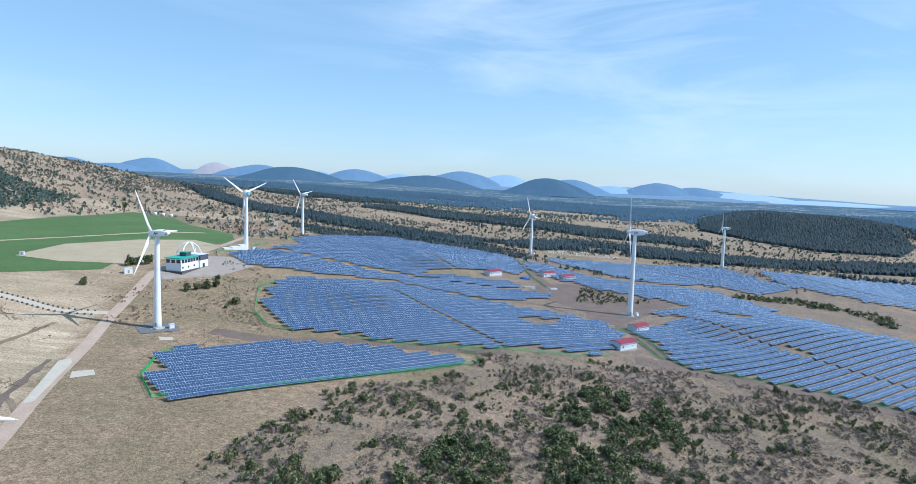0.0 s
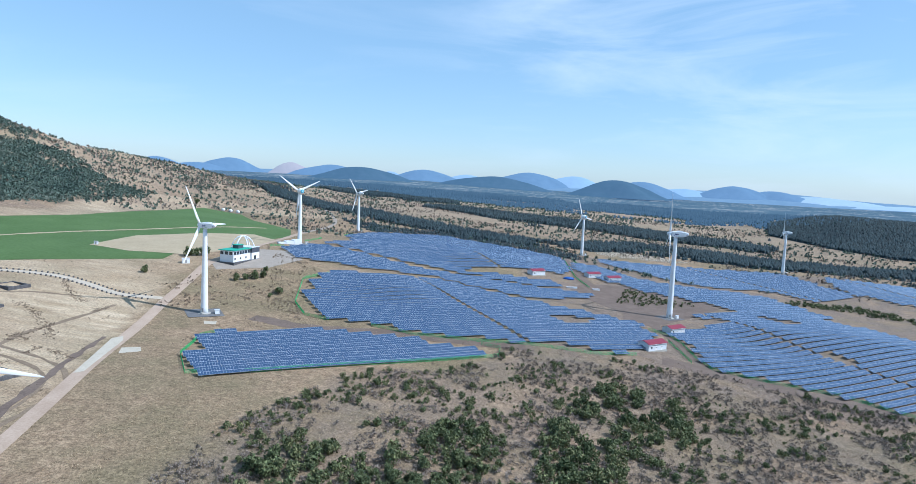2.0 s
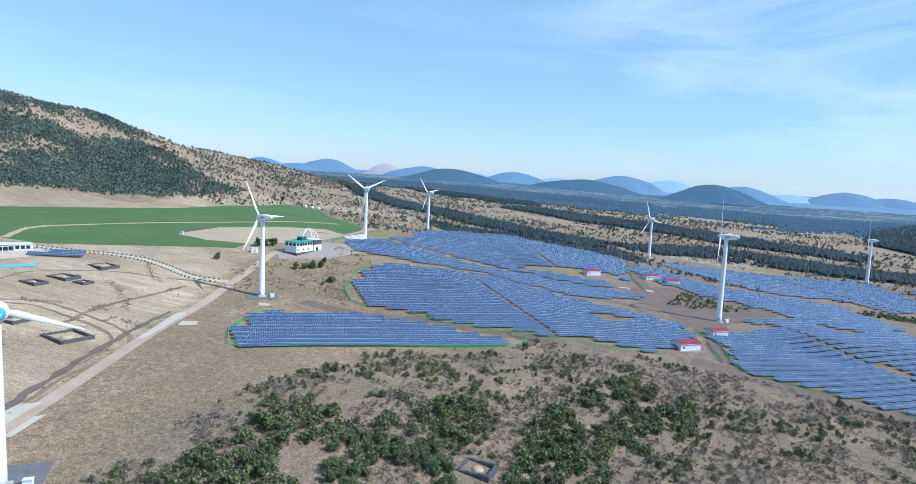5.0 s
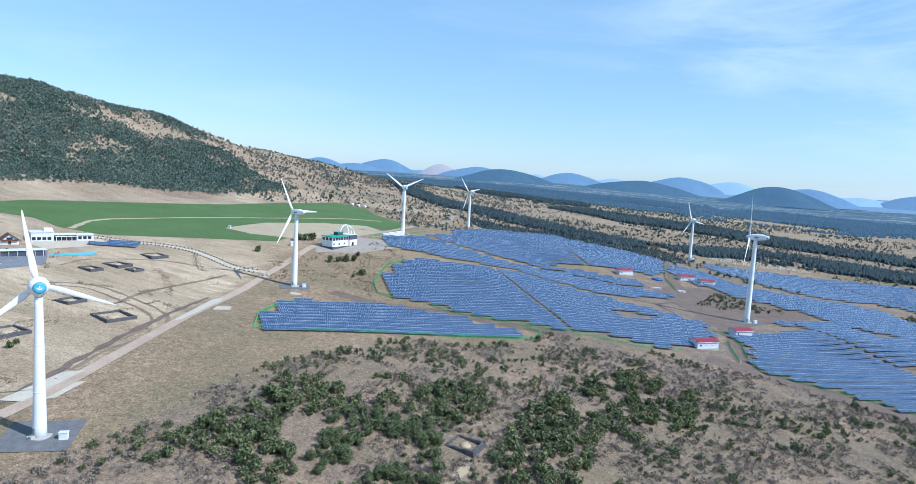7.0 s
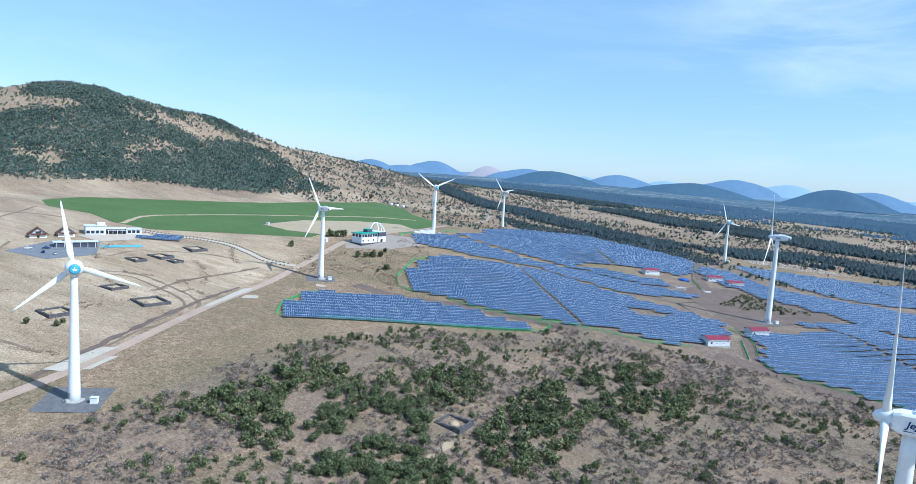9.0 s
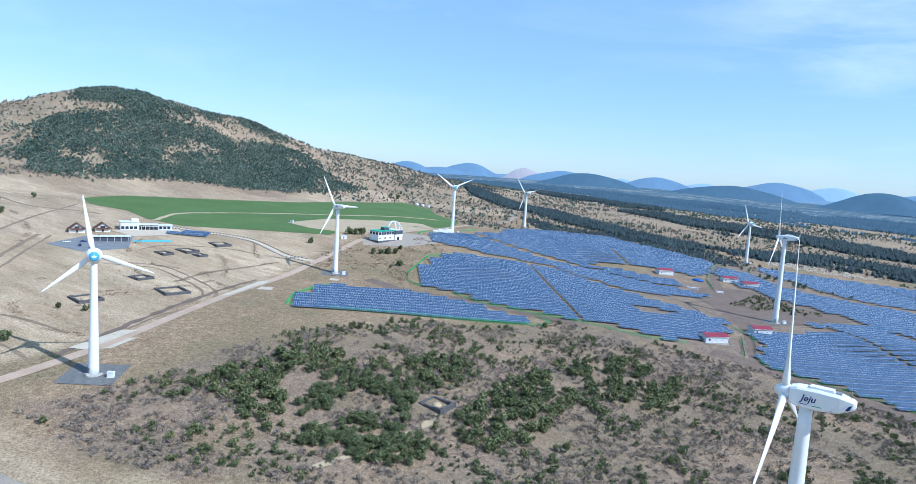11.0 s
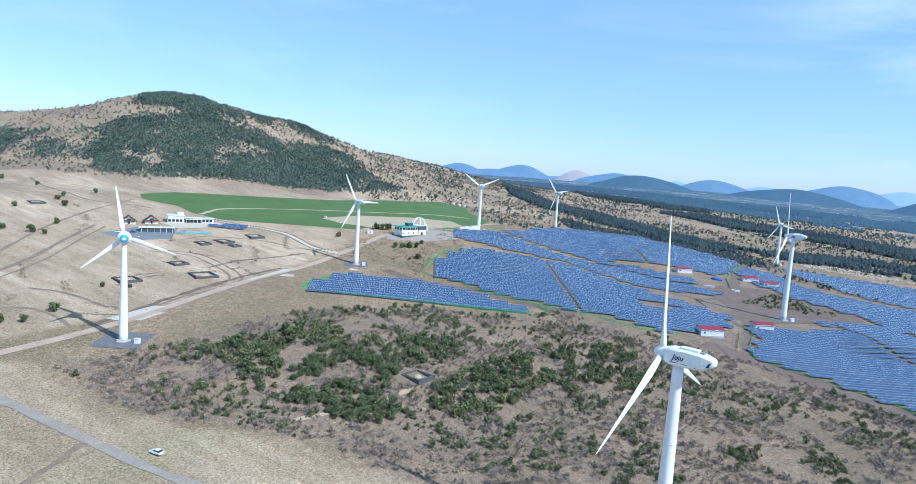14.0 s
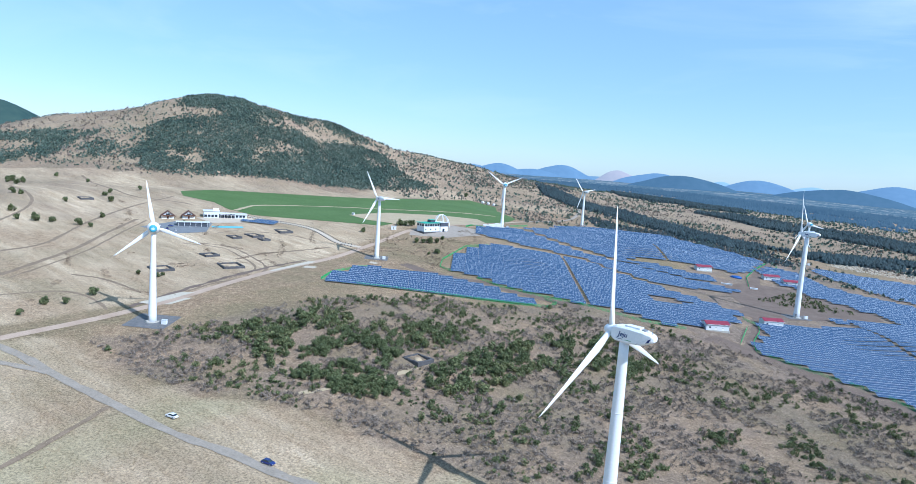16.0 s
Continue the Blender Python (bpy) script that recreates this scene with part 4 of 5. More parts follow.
hut(98, 364, 37, 14.5, 8, 4.2)
hut(121, 415.5, 37, 13, 7.5, 4.0)
hut(32, 564, 37, 14, 8, 4.0)
hut(85, 597, 31, 14, 7.5, 3.8)
hut(103, 592.5, 31, 14, 7.5, 3.8)


# ---- stone enclosures, slabs, small site works ----
def ring_wall(x, y, w, d, angle, label="low dark lava-stone walls round a grave plot"):
    t = empty("stone_enclosure", pose(x, y, gz(x, y), 0, 0, angle), label, "stone wall", "stone enclosures")
    rng = random.Random(int(x * 7 + y))
    for px, py, lx, ly in ((0, -d / 2, w, 1.1), (0, d / 2, w, 1.1), (-w / 2, 0, 1.1, d - 1.1), (w / 2, 0, 1.1, d - 1.1)):
        b = Build()
        n = max(2, int(max(lx, ly) / 0.9))
        along_x = lx > ly
        L = lx + 1.1 if along_x else ly
        rings = []
        for i in range(n + 1):
            s = -L / 2 + L * i / n
            wd, h = 0.5 + rng.uniform(-0.08, 0.1), 1.15 + rng.uniform(-0.15, 0.18)
            o = rng.uniform(-0.07, 0.07)
            sec = [(-wd - 0.12 + o, -1.2), (wd + 0.12 + o, -1.2), (wd + o, h * 0.7), (wd * 0.7 + o, h), (-wd * 0.7 + o, h), (-wd + o, h * 0.7)]
            rings.append([(px + s, py + q, z) if along_x else (px + q, py + s, z) for q, z in sec])
        part("wall", b.rings(rings), M["lava"], t)
    b = Build()
    n = 14
    r = min(w, d) * 0.22
    b.rings([[(r * k * math.cos(2 * math.pi * i / n), r * k * math.sin(2 * math.pi * i / n), z) for i in range(n)] for k, z in ((1.1, -0.4), (0.95, 0.4), (0.6, 0.95), (0.2, 1.15))])
    part("mound", b, M["straw"], t, "grassy burial mound", True)


for x, y, w, d, a in ((20.3, 163.5, 9.5, 9, -6), (-245, 246.5, 11, 7, -8), (-244, 264.5, 13.5, 9, -5), (-229, 263, 7, 6, -5), (-248, 297, 14, 10.5, -18),
                      (-197, 194.5, 9.5, 9, -5), (-162, 188, 15.5, 12.5, -17), (-175, 148, 13, 11, -10), (-433, 215, 14, 10, -10)):
    ring_wall(x, y, w, d, a)

sheet("slab_lane", M["slab"], "pale concrete slab beside the lane", [(-119.5, 106), (-122.5, 131), (-117.5, 136), (-112.5, 109)], 5, 0.24, category="pavement")
sheet("slab_verge", M["slab"], "pale gravel spill beside the lane", [(-110.5, 112), (-112.5, 127), (-109.5, 130), (-107, 116)], 5, 0.13)
sheet("slab_edge", M["slab"], "pale concrete strip along the lane", [(-138.5, 200), (-156, 247), (-154, 252), (-150, 246), (-136.5, 203)], 5, 0.24, category="pavement")
sheet("pale_spill", M["slab"], "pale gravel spill on dry grass", [(-140, 228), (-144, 236), (-138, 240), (-134, 234)], 4, 0.15)
sheet("pale_heap", M["slab"], "pale sand patch near a turbine", [(-135, 288), (-138, 293), (-132, 295), (-130, 290)], 3, 0.15)
strip("soil_left", M["soil"], "brown earth bank along the lane", [(-116, 100), (-127, 138), (-137, 172), (-150, 212), (-160, 248)], 3, 0.11, "ground", 1.8)

# footpath edging of dark stones
line = spline([(-335, 305), (-312, 311), (-287, 316), (-270, 322), (-245, 325), (-222, 320), (-197, 313), (-178, 316)], 3.0)
edge_me = Build().rings([[(0.55 * k * math.cos(i * math.pi / 3), 0.4 * k * math.sin(i * math.pi / 3), z) for i in range(6)] for k, z in ((1.1, -0.3), (1.0, 0.45), (0.6, 0.75))]).mesh("edging_stone", M["lava"])
edging = empty("path_edging", pose(line[0].x, line[0].y, gz(*line[0])), "dark edging stones along a pale footpath", "edging")
for i, p in enumerate(line[1:-1]):
    dv = (line[i + 2] - line[i]).normalized()
    for s in (-1, 1):
        q = p + Vector((-dv.y, dv.x)) * s * 2.9
        part("edging_stone", edge_me, None, edging, m=Matrix.Translation(Vector((q.x, q.y, gz(q.x, q.y) + 0.1)) - edging.location) @ pose(0, 0, 0, 0, 0, i * 37 % 90))


# ---- fences ----
def fence(points, label="green wire mesh fence on thin posts", step=2.6):
    pts = []
    for (ax, ay), (bx, by) in zip(points, points[1:]):
        n = max(1, round(math.hypot(bx - ax, by - ay) / step))
        pts += [(ax + (bx - ax) * i / n, ay + (by - ay) * i / n) for i in range(n)]
    pts.append(points[-1])
    x0, y0 = pts[0]
    o = Vector((x0, y0, gz(x0, y0)))
    t = empty("fence", Matrix.Translation(o), label, "fence", "green fences")
    for i, (x, y) in enumerate(pts):
        part("post", POST, None, t, m=Matrix.Translation(Vector((x, y, gz(x, y))) - o))
        if i:
            px, py = pts[i - 1]
            a, c = Vector((px, py, gz(px, py))) - o, Vector((x, y, gz(x, y))) - o
            b = Build()
            for h in (0.12, 0.5, 0.9, 1.3, 1.65):
                b.tube([a + Vector((0, 0, h)), c + Vector((0, 0, h))], 0.045, 4)
            for k in range(1, 8):
                q = a + (c - a) * k / 8
                b.tube([q + Vector((0, 0, 0.05)), q + Vector((0, 0, 1.68))], 0.035, 4)
            part("mesh_panel", b, M["fence"], t)


POST = Build().tube([(0, 0, -0.4), (0, 0, 1.9)], 0.06, 6).mesh("post", M["fence"])
fence([(-122, 279), (-126, 268), (-118, 236), (-103, 213), (-80, 224), (-50, 249), (12, 299), (12, 312), (2, 313)])
fence([(-82, 322), (-97, 326), (-110, 346), (-122, 392), (-112, 414)])
fence([(-176, 466), (-186, 490), (-178, 500)])
fence([(-182, 560), (-176, 590)])
fence([(-174, 660), (-170, 682), (-150, 716)])
fence([(62, 690), (65, 620), (68, 578), (78, 544)])
fence([(73, 693), (80, 640), (86, 602)])
fence([(104, 411), (116, 402), (120, 386), (122, 360), (127, 345), (150, 341), (190, 337), (212, 319), (246, 311)])
fence([(112, 388), (114, 372), (117, 350)])
fence([(-58, 321), (-34, 314), (0, 318), (24, 326), (62, 331), (86, 344)])


# ---- cars ----
def car(x, y, angle, paint, label):
    t = empty("car", pose(x, y, gz(x, y) + 0.2, 0, 0, angle), label, "car", "parked cars")
    prof = [(-2.25, 0.42, 0.55), (-2.2, 0.3, 0.86), (-1.2, 0.26, 0.95), (0.9, 0.26, 0.95), (2.05, 0.3, 0.8), (2.25, 0.42, 0.6)]
    b = Build().rings([[(px, -0.86, lo), (px, 0.86, lo), (px, 0.9, lo + 0.2), (px, 0.84, hi), (px, -0.84, hi), (px, -0.9, lo + 0.2)] for px, lo, hi in prof])
    body = part("body", b, paint, t)
    part("cabin", Build().rings([[(px, -w, z) for px in (-1.75 + q, 1.05 - q * 1.8)] + [(px, w, z) for px in (1.05 - q * 1.8, -1.75 + q)] for q, w, z in ((0, 0.82, 0.93), (0.4, 0.68, 1.4))]), M["glass"], body, "dark glazed cabin")
    part("roof", Build().box(-1.32, -0.68, 1.39, 0.33, 0.68, 1.47), paint, body)
    for s in (-1, 1):
        part("headlight", Build().box(2.12, s * 0.62 - 0.18, 0.6, 2.24, s * 0.62 + 0.18, 0.74), M["alu"], body)
        part("tail_light", Build().box(-2.27, s * 0.65 - 0.15, 0.66, -2.18, s * 0.65 + 0.15, 0.8), M["red_roof"], body)
        for px in (-1.35, 1.38):
            w = part("wheel", Build().rings([[(px + 0.32 * math.cos(i * math.pi / 8), yy, 0.32 + 0.32 * math.sin(i * math.pi / 8)) for i in range(16)] for yy in (s * 0.7, s * 0.9)]), M["tyre"], t)
            part("rim", Build().rings([[(px + 0.2 * math.cos(i * math.pi / 6), yy, 0.32 + 0.2 * math.sin(i * math.pi / 6)) for i in range(12)] for yy in (s * 0.89, s * 0.92)]), M["alu"], w)


car(2, 56.0, 190, M["white_car"], "white saloon car parked on the verge of a track")
car(48, 61.0, 12, M["blue_car"], "dark blue car standing on a gravel track")
car(-300, 213, 60, M["white_car"], "white car parked in the visitor car park")
car(-296, 222, 62, M["blue_car"], "dark car parked in the visitor car park")
car(-287, 214, 150, M["blue_car"], "dark car parked in the visitor car park")
car(-280, 217, 150, M["white_car"], "white car parked in the visitor car park")


# ---- white exhibition building with green roof ----
def exhibition():
    t = empty("exhibition_building", pose(-174.5, 410, gz(-174, 408) - 0.2, 0, 0, 80), "two-storey white building with dark upper windows and green roof", "building")
    L, W = 28, 10.5
    part("base", Build().box(-L / 2 - 1.5, -W / 2 - 1.5, -2.5, L / 2 + 1.5, W / 2 + 1.5, 0.5), M["lava"], t, "dark stone base course")
    low = part("lower_wall", Build().box(-L / 2, -W / 2, 0.5, L / 2, W / 2, 4.6), M["wall_white"], t)
    up = part("upper_wall", Build().box(-L / 2, -W / 2, 4.6, L / 2 - 9, W / 2, 8.2), M["wall_white"], t)
    end = part("end_block", Build().box(L / 2 - 9, -W / 2 - 1.2, 0.3, L / 2, W / 2, 8.6), M["wall_white"], t)
    part("end_cladding", Build().box(L / 2 - 9.1, -W / 2 - 1.3, 5.2, L / 2 + 0.1, W / 2 + 0.1, 8.7), M["dark_cladding"], end)
    part("roof", Build().box(-L / 2 - 0.8, -W / 2 - 0.8, 8.2, L / 2 - 8.5, W / 2 + 0.8, 8.65), M["green_roof"], t, "pale green flat roof")
    part("roof", Build().box(L / 2 - 9.3, -W / 2 - 1.5, 8.7, L / 2 + 0.3, W / 2 + 0.3, 8.95), M["wall_panel"], t, "pale flat roof")
    part("roof_house", Build().box(-4, -2, 8.65, 1.5, 2.5, 11.0), M["dark_cladding"], t, "small dark rooftop stair house")
    part("roof_house_cap", Build().box(-4.4, -2.4, 11.0, 1.9, 2.9, 11.25), M["green_roof"], t)
    for i in range(6):
        x = -L / 2 + 1.8 + i * 3.05
        w = part("window", Build().box(x - 1.2, -W / 2 - 0.08, 5.4, x + 1.2, -W / 2 + 0.05, 7.5), M["glass"], up)
        part("frame", Build().box(x - 1.35, -W / 2 - 0.14, 5.25, x + 1.35, -W / 2 - 0.05, 5.4).box(x - 1.35, -W / 2 - 0.14, 7.5, x + 1.35, -W / 2 - 0.05, 7.65).box(x + 1.2, -W / 2 - 0.14, 5.4, x + 1.35, -W / 2 - 0.05, 7.5), M["alu"], w)
        if i % 2 == 0:
            part("window", Build().box(x - 0.7, -W / 2 - 0.06, 1.9, x + 0.7, -W / 2 + 0.05, 3.2), M["glass"], low)
    for i in range(3):
        yy = -W / 2 + 2 + i * 3.5
        part("window", Build().box(-L / 2 - 0.08, yy - 1.2, 5.4, -L / 2 + 0.05, yy + 1.2, 7.5), M["glass"], up)
    part("entrance", Build().box(L / 2 - 6.5, -W / 2 - 1.28, 0.5, L / 2 - 4, -W / 2 - 1.1, 3.2), M["glass"], end)


exhibition()
# crossing white arches behind it
t = empty("arch_sculpture", pose(-184, 436, gz(-184, 436)), "white crossing tubular arches on open ground", "sculpture")
for a in (20, 80, 140):
    ca, sa_ = math.cos(radians(a)), math.sin(radians(a))
    part("arch", Build().tube([(8.5 * math.cos(q) * ca, 8.5 * math.cos(q) * sa_, 12.5 * math.sin(q) - 0.5) for q in [math.pi * i / 16 for i in range(17)]], 0.42, 8), M["tower"], t, sleek=True)

# pale blocks at a turbine's foot
t = empty("turbine_plinth", pose(-184, 527, gz(-184, 527), 0, 0, 37), "stepped white block plinth beside a turbine foot", "plinth")
for i, (x0, x1, h) in enumerate(((-10, -4, 1.6), (-4, 3, 2.6), (3, 9, 3.6))):
    part("block", Build().box(x0, -3.5, -2, x1, 3.5, h).box(x0 + 0.5, -3.8, -2, x0 + 1.2, -3.5, h * 0.8), M["tower"], t)

# three white bales, small kiosk, white container, tarp, pale stacks
for i in range(3):
    x, y = -368 + i * 9, 774 + i * 2
    t = empty("bale", pose(x, y, gz(x, y)), "white wrapped bale lying on the crop field", "bale", "white bales")
    part("wrap", Build().rings([[(1.9 * k * math.cos(2 * math.pi * j / 18), yy, 1.9 + 1.9 * k * math.sin(2 * math.pi * j / 18)) for j in range(18)] for k, yy in ((0.85, -2.0), (1, -1.7), (1, 1.7), (0.85, 2.0))]), M["wall_white"], t, sleek=True)
for x, y, a, w, d, h, key, nm, lab in ((-199, 384, 37, 4.5, 3, 3.0, "wall_white", "container", "small white storage container on dry grass"), (-283, 413, 20, 2.4, 1.8, 2.4, "wall_panel", "kiosk", "small grey kiosk at the edge of a clearing"),
                                       (83, 541, 20, 6, 2.5, 1.0, "wall_white", "pallet_stack", "pale stack of boards on bare soil"), (62, 534, 10, 9, 2.5, 0.9, "wall_white", "pallet_stack", "pale stack of boards on bare soil")):
    t = empty(nm, pose(x, y, gz(x, y), 0, 0, a), lab, nm.replace("_", " "))
    part("body", Build().box(-w / 2, -d / 2, -0.5, w / 2, d / 2, h), M[key], t)
    part("lid", Build().box(-w / 2 - 0.12, -d / 2 - 0.12, h, w / 2 + 0.12, d / 2 + 0.12, h + 0.14), M["wall_panel"], t)
    if h > 2:
        part("door", Build().box(-0.5, -d / 2 - 0.06, 0.1, 0.5, -d / 2 + 0.02, 2.1), M["steel"], t)
t = empty("tarp_heap", pose(61, 569, gz(61, 569), 0, 0, 20), "heap covered with a blue tarp", "heap")
part("tarp", Build().rings([[(5 * k * math.cos(2 * math.pi * i / 16) * (1 + 0.15 * math.sin(3 * i)), 2.6 * k * math.sin(2 * math.pi * i / 16), z) for i in range(16)] for k, z in ((1, -0.3), (0.9, 1.1), (0.55, 1.9), (0.15, 2.1))]), M["blue_tarp"], t, sleek=True)


# ---- visitor centre ----
sheet("car_park", M["asphalt"], "grey asphalt car park of the visitor centre", [(-302, 200), (-316, 240), (-300, 262), (-268, 236), (-272, 206)], 6, 0.14, category="pavement")
sheet("court", M["court"], "teal surfaced court on the slope", [(-289, 254), (-278, 277), (-272, 274), (-283, 251)], 5, 0.16, category="pavement")
sheet("terrace", M["path"], "pale paved terrace round the visitor centre", [(-326, 262), (-308, 308), (-290, 300), (-300, 262)], 6, 0.13, category="pavement")


def centre():
    t = empty("visitor_centre", pose(-320, 288, gz(-320, 288) - 0.3, 0, 0, 60), "grey and white modern visitor centre with glazed front", "building")
    for nm, x0, x1, d0, d1, h, key in (("main_block", -19, -6, -6, 6, 6.0, "wall_panel"), ("link_block", -6, 8, -4, 5, 3.8, "dark_cladding"), ("east_block", 8, 18, -5, 4, 3.6, "wall_panel")):
        bk = part(nm, Build().box(x0, d0, -2.0, x1, d1, h), M[key], t)
        part("roof", Build().box(x0 - 0.5, d0 - 0.6, h, x1 + 0.5, d1 + 0.5, h + 0.4), M["wall_panel"], bk, "pale flat roof slab")
        n = int((x1 - x0) / 3)
        for i in range(n):
            xx = x0 + 1.6 + i * (x1 - x0 - 1.2) / n
            part("window", Build().box(xx - 1.1, d0 - 0.07, 0.8, xx + 1.1, d0 + 0.05, 2.9), M["glass"], bk)
    part("upper_room", Build().box(-11, -2, 6.4, -6, 4, 8.2), M["wall_white"], t)
    part("canopy", Build().box(-5, -6.5, 3.0, 8, -4, 3.2), M["wall_white"], t, "white entrance canopy")
    for i in range(5):
        part("column", Build().tube([(-4.5 + i * 3, -6.2, -1.5), (-4.5 + i * 3, -6.2, 3.0)], 0.16, 8), M["wall_white"], t)


centre()
for x, y in ((-330, 238), (-326, 255)):
    t = empty("cabin", pose(x, y, gz(x, y), 0, 0, 62), "brown timber cabin with steep gable roof", "cabin", "timber cabins")
    part("wall", Build().add([(-5, -4, -1), (5, -4, -1), (5, 4, -1), (-5, 4, -1), (-5, -4, 2.6), (5, -4, 2.6), (5, 4, 2.6), (-5, 4, 2.6), (0, -4, 6.4), (0, 4, 6.4)], [(0, 1, 5, 8, 4), (1, 2, 6, 5), (2, 3, 7, 9, 6), (3, 0, 4, 7)]), M["wall_white"], t)
    for s in (-1, 1):
        part("roof", Build().add([(s * 6.2, -5, 1.9), (0, -5, 6.7), (0, 5, 6.7), (s * 6.2, 5, 1.9), (s * 6.2, -5, 1.55), (0, -5, 6.3), (0, 5, 6.3), (s * 6.2, 5, 1.55)], [(0, 1, 2, 3), (4, 5, 6, 7), (0, 1, 5, 4), (2, 3, 7, 6), (3, 0, 4, 7)]), M["wood"], t, "brown steep roof slope")
    part("balcony", Build().box(-4.4, -5.4, 1.9, 4.4, -4, 2.1).box(-4.4, -5.4, 2.1, 4.4, -5.25, 3.0), M["wood"], t)
    part("window", Build().box(-1.6, -4.08, 2.7, 1.6, -3.95, 4.3), M["glass"], t)
    part("door", Build().box(-0.7, -4.08, -0.2, 0.7, -3.95, 1.8), M["wood"], t)
t = empty("low_pavilion", pose(-294, 240, gz(-294, 240), 0, 0, 62), "long low pavilion with a flat grey roof", "building")
part("wall", Build().box(-12, -3, -1.5, 12, 3, 3.2), M["dark_cladding"], t)
part("roof", Build().box(-13, -4, 3.2, 13, 4, 3.6), M["wall_panel"], t)
for i in range(6):
    part("column", Build().tube([(-11 + i * 4.4, -3.6, -1), (-11 + i * 4.4, -3.6, 3.2)], 0.16, 6), M["wall_white"], t)
solar_field([(-294, 291), (-297, 300), (-277, 315), (-269, 306)], 33, 4.4, "tilted solar panel row beside the footpath", "panels by the footpath")

# rubble of dark boulders behind the track
rng = np.random.default_rng(11)


def fast_mesh(name, V, F, material):
    """One mesh from arrays of vertices and triangles."""
    me = bpy.data.meshes.new(name)
    me.vertices.add(len(V))
    me.vertices.foreach_set("co", np.ascontiguousarray(V, np.float32).ravel())
    me.loops.add(F.size)
    me.loops.foreach_set("vertex_index", np.ascontiguousarray(F, np.int32).ravel())
    me.polygons.add(len(F))
    me.polygons.foreach_set("loop_start", np.arange(0, F.size, 3, dtype=np.int32))
    me.polygons.foreach_set("loop_total", np.full(len(F), 3, np.int32))
    me.materials.append(material)
    me.update(calc_edges=True)
    return me


def scatter(name, templates, xs, ys, sizes, material, label, category, sink=0.0, squash=None):
    """One object of kind stuff: templates set on the ground, turned and scaled at random."""
    Vs, Fs, o = [], [], 0
    zs = ground_z(xs, ys)
    pick = rng.integers(0, len(templates), len(xs))
    ang = rng.uniform(0, 2 * math.pi, len(xs))
    hs = rng.uniform(0.8, 1.25, len(xs))
    for k, (tv, tf) in enumerate(templates):
        s = pick == k
        n = int(s.sum())
        if not n:
            continue
        c, d, sc = np.cos(ang[s])[:, None], np.sin(ang[s])[:, None], sizes[s][:, None]
        X = (tv[None, :, 0] * c - tv[None, :, 1] * d) * sc + xs[s][:, None]
        Y = (tv[None, :, 0] * d + tv[None, :, 1] * c) * sc + ys[s][:, None]
        Z = tv[None, :, 2] * sc * hs[s][:, None] + zs[s][:, None] - sink
        Vs.append(np.stack([X, Y, Z], -1).reshape(-1, 3))
        Fs.append((tf[None] + (np.arange(n) * len(tv))[:, None, None]).reshape(-1, 3) + o)
        o += n * len(tv)
    return tagged(new(name, fast_mesh(name, np.concatenate(Vs), np.concatenate(Fs), material)), label, category, "", "stuff")


def crown(seed, n, leaf, lobes=6, slim=1.0, open_=0.0):
    """Leaf clumps of a shrub one unit tall and about one unit wide: small triangles round several uneven lobes."""
    r = np.random.default_rng(seed)
    cs = np.stack([r.uniform(-0.26, 0.26, lobes) / slim, r.uniform(-0.26, 0.26, lobes) / slim, r.uniform(0.22, 0.74, lobes)], -1)
    rad = r.uniform(0.16, 0.3, lobes) * (1.15 - 0.55 * cs[:, 2])
    pick = r.integers(0, lobes, n)
    d = r.normal(size=(n, 3))
    d /= np.linalg.norm(d, axis=1)[:, None]
    p = cs[pick] + d * (rad[pick] * r.uniform(0.65 - open_, 1.08, n))[:, None] * np.array([1 / slim, 1 / slim, 1.05])
    p[:, 2] = np.maximum(p[:, 2], 0.02)
    a = r.normal(size=(n, 3)) * 0.8 + np.cross(d, r.normal(size=(n, 3)))
    a /= np.linalg.norm(a, axis=1)[:, None]
    b = np.cross(d, a) + r.normal(size=(n, 3)) * 0.25
    b /= np.linalg.norm(b, axis=1)[:, None]
    s = leaf * r.uniform(0.6, 1.3, n)[:, None]
    V = np.stack([p - a * s * 0.6, p + a * s * 0.6, p + b * s + d * s * 0.3], 1).reshape(-1, 3)
    return V, np.arange(3 * n).reshape(-1, 3)


def conifer(seed, tiers=3, n=6):
    """A small far pine: ragged stacked tiers."""
    r = np.random.default_rng(seed)
    V, F = [], []
    for k in range(tiers):
        z0, z1, rad = 0.08 + 0.36 * k, (1.0 if tiers == 1 else 0.62 + 0.38 * k), (0.5 - 0.13 * k) * r.uniform(0.85, 1.15)
        o = len(V)
        V.append((r.uniform(-0.05, 0.05), r.uniform(-0.05, 0.05), min(1.0, z1)))
        for i in range(n):
            q = rad * r.uniform(0.6, 1.25)
            V.append((q * math.cos(2 * math.pi * (i + r.uniform(-0.3, 0.3)) / n), q * math.sin(2 * math.pi * i / n), z0 + r.uniform(-0.08, 0.08)))
        F += [(o, o + 1 + i, o + 1 + (i + 1) % n) for i in range(n)]
    return np.array(V), np.array(F)


